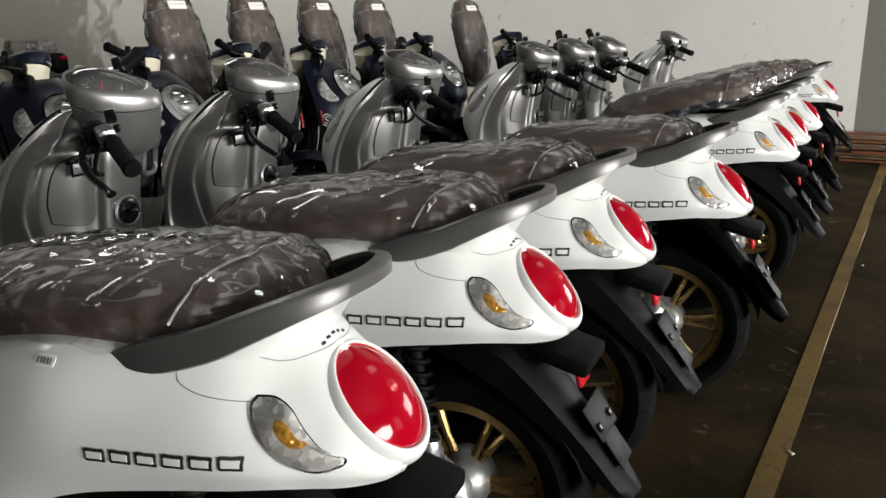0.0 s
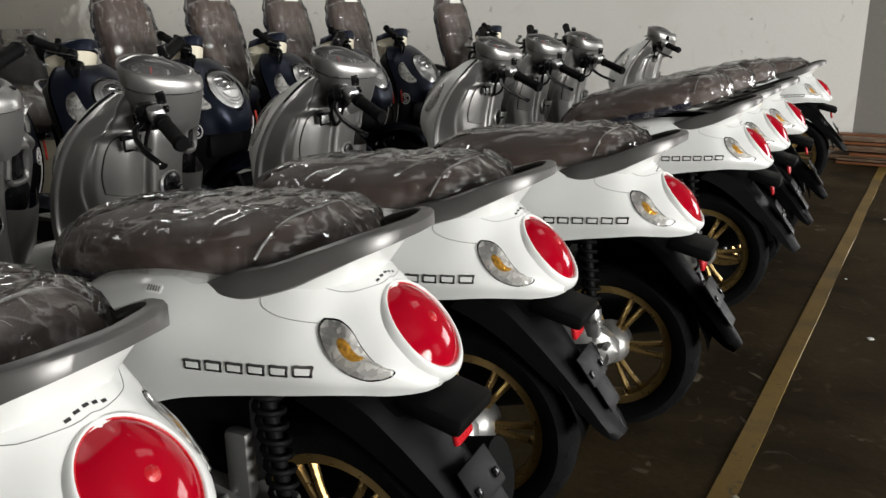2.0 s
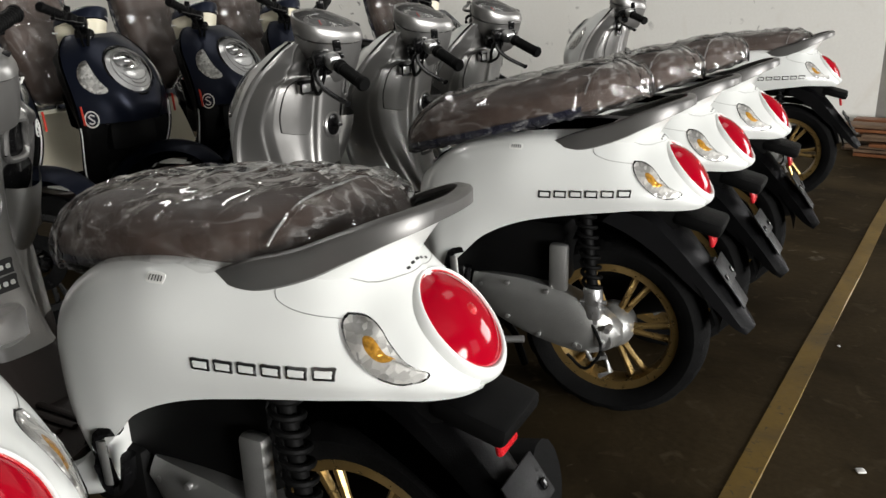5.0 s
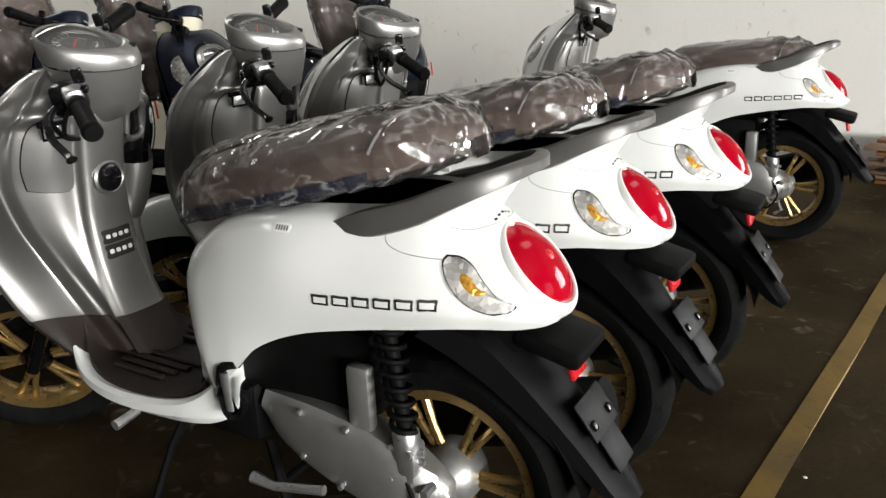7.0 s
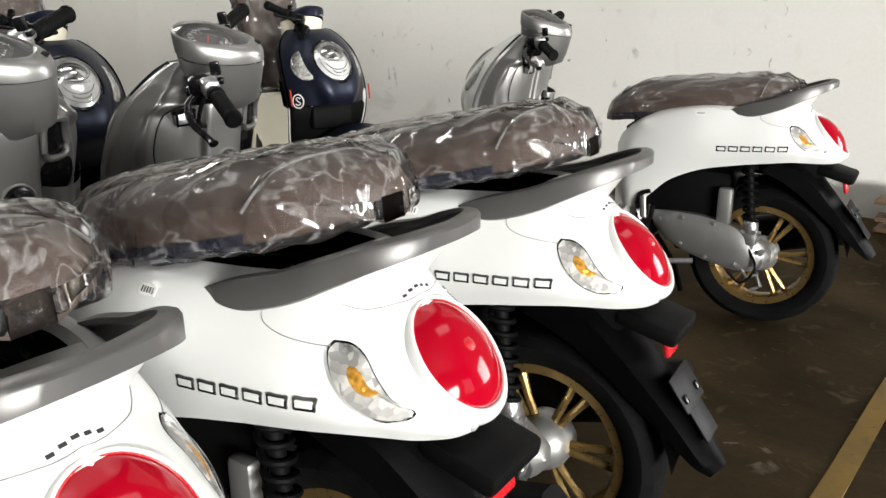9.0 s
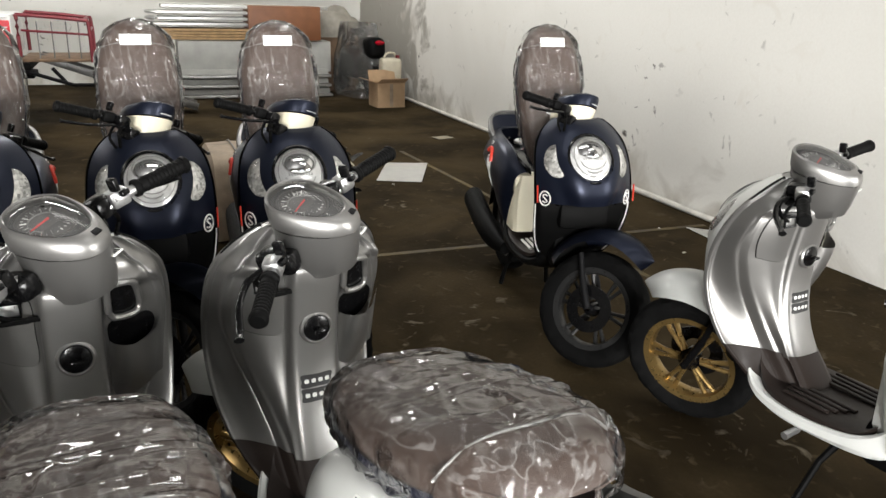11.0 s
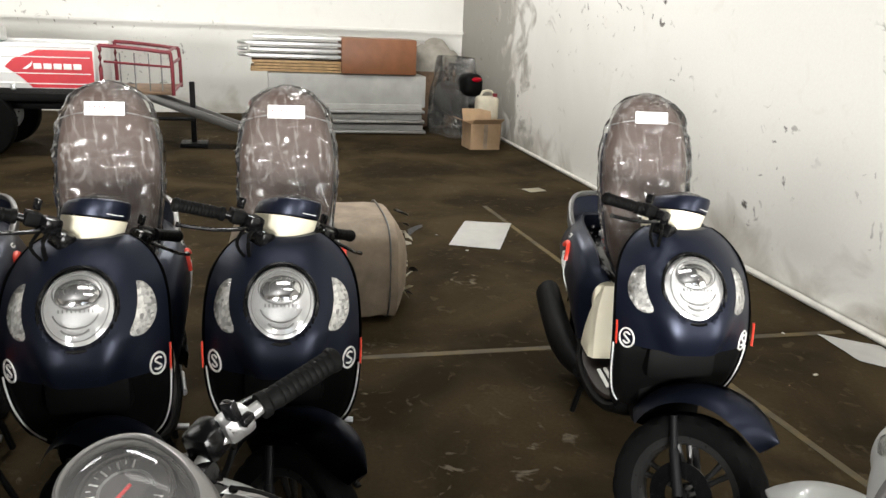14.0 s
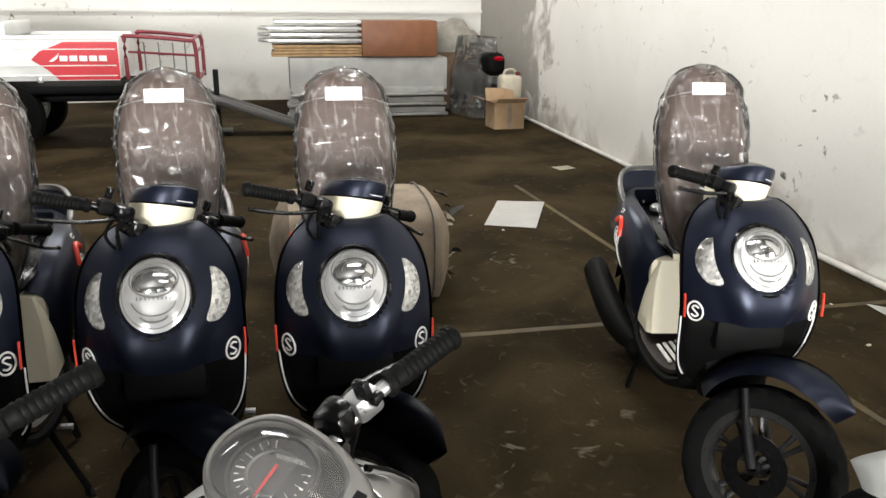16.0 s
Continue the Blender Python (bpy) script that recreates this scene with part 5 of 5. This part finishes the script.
def heap():
    bm = B()
    rows = []
    for i in range(15):
        t = i / 14
        w = math.sin(math.pi * min(1, .08 + t * .95)) ** .6
        rows.append([(-11.7 + .28 * w * math.cos(a) + .03 * noise.noise(Vector((a, t * 4, 1))), 3.35 + t * .85, 0.80 + (.44 * w * max(0, math.sin(a)) if math.sin(a) > 0 else 0) * (1 + .3 * noise.noise(Vector((a * 2, t * 5, 4))))) for a in np.linspace(0, math.pi, 16)])
    sheet(bm, rows)
    ob = part("tarpaulin", bm, "tarp")
    return tagged(ob, "grey brown tarpaulin heaped over goods by the wall", "tarpaulin")


heap()
bm = B(); box(bm, (-11.72, 3.78, .40), (.5, .8, .80), .02)
tagged(part("crate", bm, "old_wood"), "old wooden crate under a tarpaulin", "crate")


def carton():
    s = thing("cardboard_box", (-9.72, 3.93, 0), "open brown cardboard box on the floor by the wall", "box", turn=4)
    bm = B()
    for y, sx in ((-.19, 1), (.19, 1)):
        box(bm, (0, y, .16), (.34, .006, .32))
    for x in (-.17, .17):
        box(bm, (x, 0, .16), (.006, .38, .32))
    box(bm, (0, 0, .008), (.33, .37, .008))
    part("carton_wall", bm, "cardboard", s)
    for m, sz in ((Matrix.Translation((.17, 0, .32)) @ Matrix.Rotation(radians(62), 4, "Y"), (.006, .38, .16)), (Matrix.Translation((0, -.19, .32)) @ Matrix.Rotation(radians(70), 4, "X"), (.33, .006, .16)), (Matrix.Translation((-.17, 0, .32)) @ Matrix.Rotation(radians(-20), 4, "Y"), (.006, .38, .16))):
        bm = B(); box(bm, (0, 0, .07), sz, m=m); part("flap", bm, "cardboard", s)
    bm = B(); box(bm, (.174, 0, .16), (.002, .05, .3)); part("tape", bm, "kraft", s)
    return s


carton()


def jerrycan():
    s = thing("jerrycan", (-10.05, 4.08, .0), "cloudy plastic jerrycan on a wooden block by the wall", "container")
    bm = B(); box(bm, (0, 0, .46), (.22, .28, .30), .05, seg=4); part("can_body", bm, "jerry", s)
    bm = B(); tube(bm, glide([(0, -.09, .60), (0, -.05, .67), (0, .05, .67), (0, .09, .60)], 4), .016, 8); part("can_handle", bm, "jerry", s)
    bm = B(); lathe(bm, [(.03, .60), (.03, .65), (.001, .652)], (.05, .09, 0), 14, "z"); part("can_cap", bm, "maroon", s)
    bm = B(); box(bm, (0, 0, .155), (.3, .34, .31), .01); part("block", bm, "old_wood", s)
    return s


jerrycan()


# ---- cargo three-wheeler ----
def cargo_trike():
    s = thing("cargo_three_wheeler", (-9.3, -.36, 0), "red and white cargo three-wheeler with a maroon tail frame", "vehicle")
    X = .40                                            # outer side of the box
    bm = B()
    box(bm, (X - .5, -1.2, .62), (1.05, 2.6, .08), .01)
    box(bm, (X - .5, -1.2, .50), (.5, 2.6, .06), .01)
    part("chassis", bm, "black", s)
    bm = B(); box(bm, (X, -1.35, .93), (.03, 2.6, .44), .006); part("side_panel", bm, "white_sheet", s)
    bm = B(); box(bm, (X - 1.0, -1.35, .93), (.03, 2.6, .44), .006); part("side_panel", bm, "white_sheet", s)
    bm = B(); box(bm, (X - .5, .05 - .1, .93), (1.0, .03, .40), .006); part("tail_board", bm, "white_sheet", s)
    for z in (.76, .86, 1.02, 1.12):
        bm = B(); tube(bm, [(X + .016, -2.6, z), (X + .016, -.07, z)], .010, 8); part("pressed_rib", bm, "white_sheet", s)
    # the red field with a slanted edge, and the plain mark in place of lettering
    bm = B()
    pts = [(X + .024, .945 - .99, 1.09), (X + .024, .945 - .99, .72), (X + .024, -.62, .72), (X + .024, -.72, .82), (X + .024, -.86, .92), (X + .024, -.78, 1.0), (X + .024, -.55, 1.09)]
    sheet(bm, [pts, [(x - .008, y, z) for x, y, z in pts]], True, True)
    part("red_field", bm, "red_paint", s, "glossy red painted field")
    bm = B()
    for i in range(5):
        box(bm, (X + .028, -.56 + i * .092, .93), (.004, .074, .055), .002)
    part("side_lettering", bm, "decal", s, "plain white bars")
    bm = B()
    pts = [(X + .028, -.70, .90), (X + .028, -.62, .96), (X + .028, -.60, .98), (X + .028, -.62, .93), (X + .028, -.66, .90)]
    sheet(bm, [pts, [(x - .006, y, z) for x, y, z in pts]], True, True)
    part("side_emblem", bm, "decal", s, "plain white wing-like shape")
    for y in (-2.0, -1.4, -.8):
        bm = B(); box(bm, (X + .03, y, .725), (.02, .05, .06), .006); part("latch", bm, "steel", s)
    bm = B(); box(bm, (X - .5, -1.7, 1.20), (.95, 1.25, .14), .01); part("load_cover", bm, "white_sheet", s)
    bm = B(); box(bm, (X - .2, -1.98, 1.42), (.04, .05, .34), .006); part("post", bm, "fender", s)
    # wheel
    for x in (X - .02, X - 1.0):
        c = (x, -1.17, .355)
        bm = B(); lathe(bm, [(.20, -.08), (.31, -.09), (.345, -.085), (.355, -.045), (.355, .045), (.345, .085), (.31, .09), (.20, .08)], c, 44, "x"); w = part("tyre", bm, "rubber", s)
        bm = B(); lathe(bm, [(.005, .02), (.055, .03), (.07, .07), (.10, .065), (.12, .035), (.165, .04), (.19, .075), (.212, .08), (.212, -.06)], c, 40, "x")
        part("wheel_disc", bm, "white_sheet", w)
        bm = B()
        for i in range(12):
            a = 2 * math.pi * i / 12
            dome(bm, (c[0] + .036, c[1] + .142 * math.cos(a), c[2] + .142 * math.sin(a)), (1, 0, 0), (0, 0, 1), .016, .016, .002, 2, 12)
        part("vent_hole", bm, "ink", w)
        bm = B(); lathe(bm, [(.001, .075), (.03, .072), (.035, .05)], c, 16, "x"); part("hub_cap", bm, "fender", w)
    bm = B(); box(bm, (X - .5, -1.17, .355), (.9, .09, .09), .02); part("axle", bm, "fender", s)
    bm = B(); tube(bm, [(X - .05, .30, .60), (X - .05, .42, .45)], .02, 8); tube(bm, [(X - .02, -.05, .60), (X - .02, .5, .42), (X - .02, .9, .42)], .02, 8); part("tow_bar", bm, "fender", s)
    # maroon tail frame
    for x in (X - .02, X - .98):
        bm = B()
        tube(bm, glide([(x, .02, .72), (x, .02, 1.10), (x, .06, 1.145), (x, .62, 1.10), (x, .70, 1.05), (x, .71, .66)], 4), .020, 10)
        part("frame_tube", bm, "maroon", s)
    for z, y in ((1.10, .66), (.98, .70), (.70, .71)):
        bm = B(); tube(bm, [(X - .02, y, z), (X - .98, y, z)], .016, 8); part("cross_tube", bm, "maroon", s)
    bm = B(); tube(bm, [(X - .02, .05, .99), (X - .02, .70, .95)], .012, 8); part("side_tube", bm, "maroon", s)
    for y in (.2, .34, .48, .60):
        bm = B(); tube(bm, [(X - .05, y, .70), (X - .05, y, 1.08)], .007, 6); part("mesh_bar", bm, "rail", s)
    bm = B(); box(bm, (X - .5, .35, .68), (.95, .68, .03), .006); part("tail_deck", bm, "old_wood", s)
    return s


cargo_trike()


def ramp():
    s = thing("loading_ramp", (-9.6, .5, 0), "dusty grey steel ramp plank leaning by the three-wheeler", "ramp")
    bm = B()
    a, b = Vector((0, -.72, .66)), Vector((0, .95, .06))
    d = (b - a)
    ang = math.atan2(d.z, d.y)
    m = Matrix.Translation((a + b) / 2) @ Matrix.Rotation(ang, 4, "X")
    box(bm, (0, 0, 0), (.30, d.length, .05), .006, m)
    part("deck", bm, "old_wood", s)
    for x in (-.15, .15):
        bm = B(); box(bm, (x, 0, .02), (.03, d.length, .09), .006, m); part("side_rail", bm, "rail", s)
    bm = B(); box(bm, (-.1, -.02, .37), (.06, .06, .74), .01); box(bm, (-.1, -.02, .03), (.3, .3, .05), .01); part("stand", bm, "fender", s)
    return s


ramp()


# ---- on the open floor ----
def bale():
    s = thing("wrapped_bale", (-4.35, 1.45, 0), "large brown paper and plastic wrapped bale on the floor", "bale", turn=90)
    bm = B()
    rows = []
    for i in range(29):
        t = i / 28
        f = min(1, (min(t, 1 - t) * 9 + .02)) ** .5
        row = []
        for j in range(40):
            a = 2 * math.pi * j / 40
            r = .27 * f * (1 + .05 * noise.noise(Vector((math.cos(a) * 2, math.sin(a) * 2, t * 4))) + .03 * noise.noise(Vector((a * 5, t * 13, 2))))
            row.append((-.45 + t * .98, r * math.copysign(abs(math.cos(a)) ** .55, math.cos(a)) * 1.45, max(.004, .265 + r * math.copysign(abs(math.sin(a)) ** .55, math.sin(a)))))
        rows.append(row)
    sheet(bm, rows, True, True)
    part("bale_body", bm, "kraft", s)
    for x in (-.2, .1, .38):
        bm = B()
        tube(bm, [(x, .404 * math.copysign(abs(math.cos(a)) ** .55, math.cos(a)), .27 + .276 * math.copysign(abs(math.sin(a)) ** .55, math.sin(a))) for a in np.linspace(0, 2 * math.pi, 40)], .005, 6, False)
        part("strap", bm, "rail", s)
    for k in range(26):
        bm = B()
        y, z = random.uniform(-.3, .3), random.uniform(.08, .5)
        p = Vector((.50, y, z))
        d = Vector((random.uniform(.03, .10), random.uniform(-.05, .05), random.uniform(-.06, .04)))
        w = Vector((0, random.uniform(.01, .03), random.uniform(-.02, .02)))
        sheet(bm, [[p - w, p + w], [p + d * .5 - w * .8 + Vector((0, 0, .01)), p + d * .5 + w * .9], [p + d - w * .3, p + d + w * .4]])
        bmesh.ops.solidify(bm, geom=bm.faces[:], thickness=.002)
        part("torn_wrap", bm, "jerry" if k % 3 else "ink", s)
    return s


bale()


def flat_sheet(name, pts, material, label, category, lift=.004):
    bm = B()
    a, b, c_, d = (Vector((*p, 0)) for p in pts)
    rows = []
    for i in range(9):
        u = i / 8
        rows.append([(a.lerp(b, u)).lerp(d.lerp(c_, u), j / 8) + Vector((0, 0, lift + .003 + .004 * noise.noise(Vector((i * .5, j * .5, 3))))) for j in range(9)])
    sheet(bm, rows)
    bmesh.ops.solidify(bm, geom=bm.faces[:], thickness=.002)
    return tagged(part(name, bm, material), label, category)


flat_sheet("paper_sheet", [(-6.08, 2.79), (-5.98, 3.15), (-5.27, 2.84), (-5.42, 2.50)], "paper", "large sheet of white paper lying on the floor", "paper")
flat_sheet("paper_sheet", [(-3.55, 4.12), (-3.35, 4.36), (-3.0, 4.28), (-3.2, 4.1)], "paper", "scrap of white paper by the wall", "paper")
flat_sheet("paper_scrap", [(-7.25, 3.66), (-7.3, 3.85), (-7.16, 3.88), (-7.1, 3.7)], "jerry", "small pale scrap on the floor", "litter")

bm = B(); tube(bm, [(-12.0, 4.40, .022), (-7.5, 4.395, .022), (-3.1, 4.39, .022)], .022, 10)
tagged(part("pipe", bm, "pipe"), "white plastic pipe along the foot of the wall", "pipe")


def plank_heap():
    s = thing("timber_heap", (.35, 4.12, 0), "low heap of thin brown boards at the foot of the wall", "timber")
    for i in range(16):
        bm = B()
        m = Matrix.Translation((random.uniform(-.06, .06) + .1, random.uniform(-.05, .05), .014 + i // 2 * .026)) @ Matrix.Rotation(radians(random.uniform(-4, 4)), 4, "Z")
        box(bm, (0, .11 if i % 2 else -.11, 0), (random.uniform(.9, 1.15), random.uniform(.12, .19), .02), .003, m)
        part("board", bm, "old_wood" if i % 3 else "veneer", s)
    return s


plank_heap()
for i in range(26):                                        # crumbs and litter on the concrete
    bm = B()
    r = random.uniform(.004, .014)
    box(bm, (0, 0, 0), (r * 2, r * random.uniform(.8, 2.5), r * .5), r * .15)
    ob = part("litter", bm, random.choice(["paper", "jerry", "old_wood", "rail"]))
    ob.matrix_world = pose(*(random.choice([(random.uniform(.25, 1.0), random.uniform(-1.2, 3.8)), (random.uniform(-6, -2.2), random.uniform(2.2, 4.2))])), r * .25, 0, 0, random.uniform(0, 180))
    tagged(ob, "small crumb of litter on the floor", "litter", "litter on the floor")
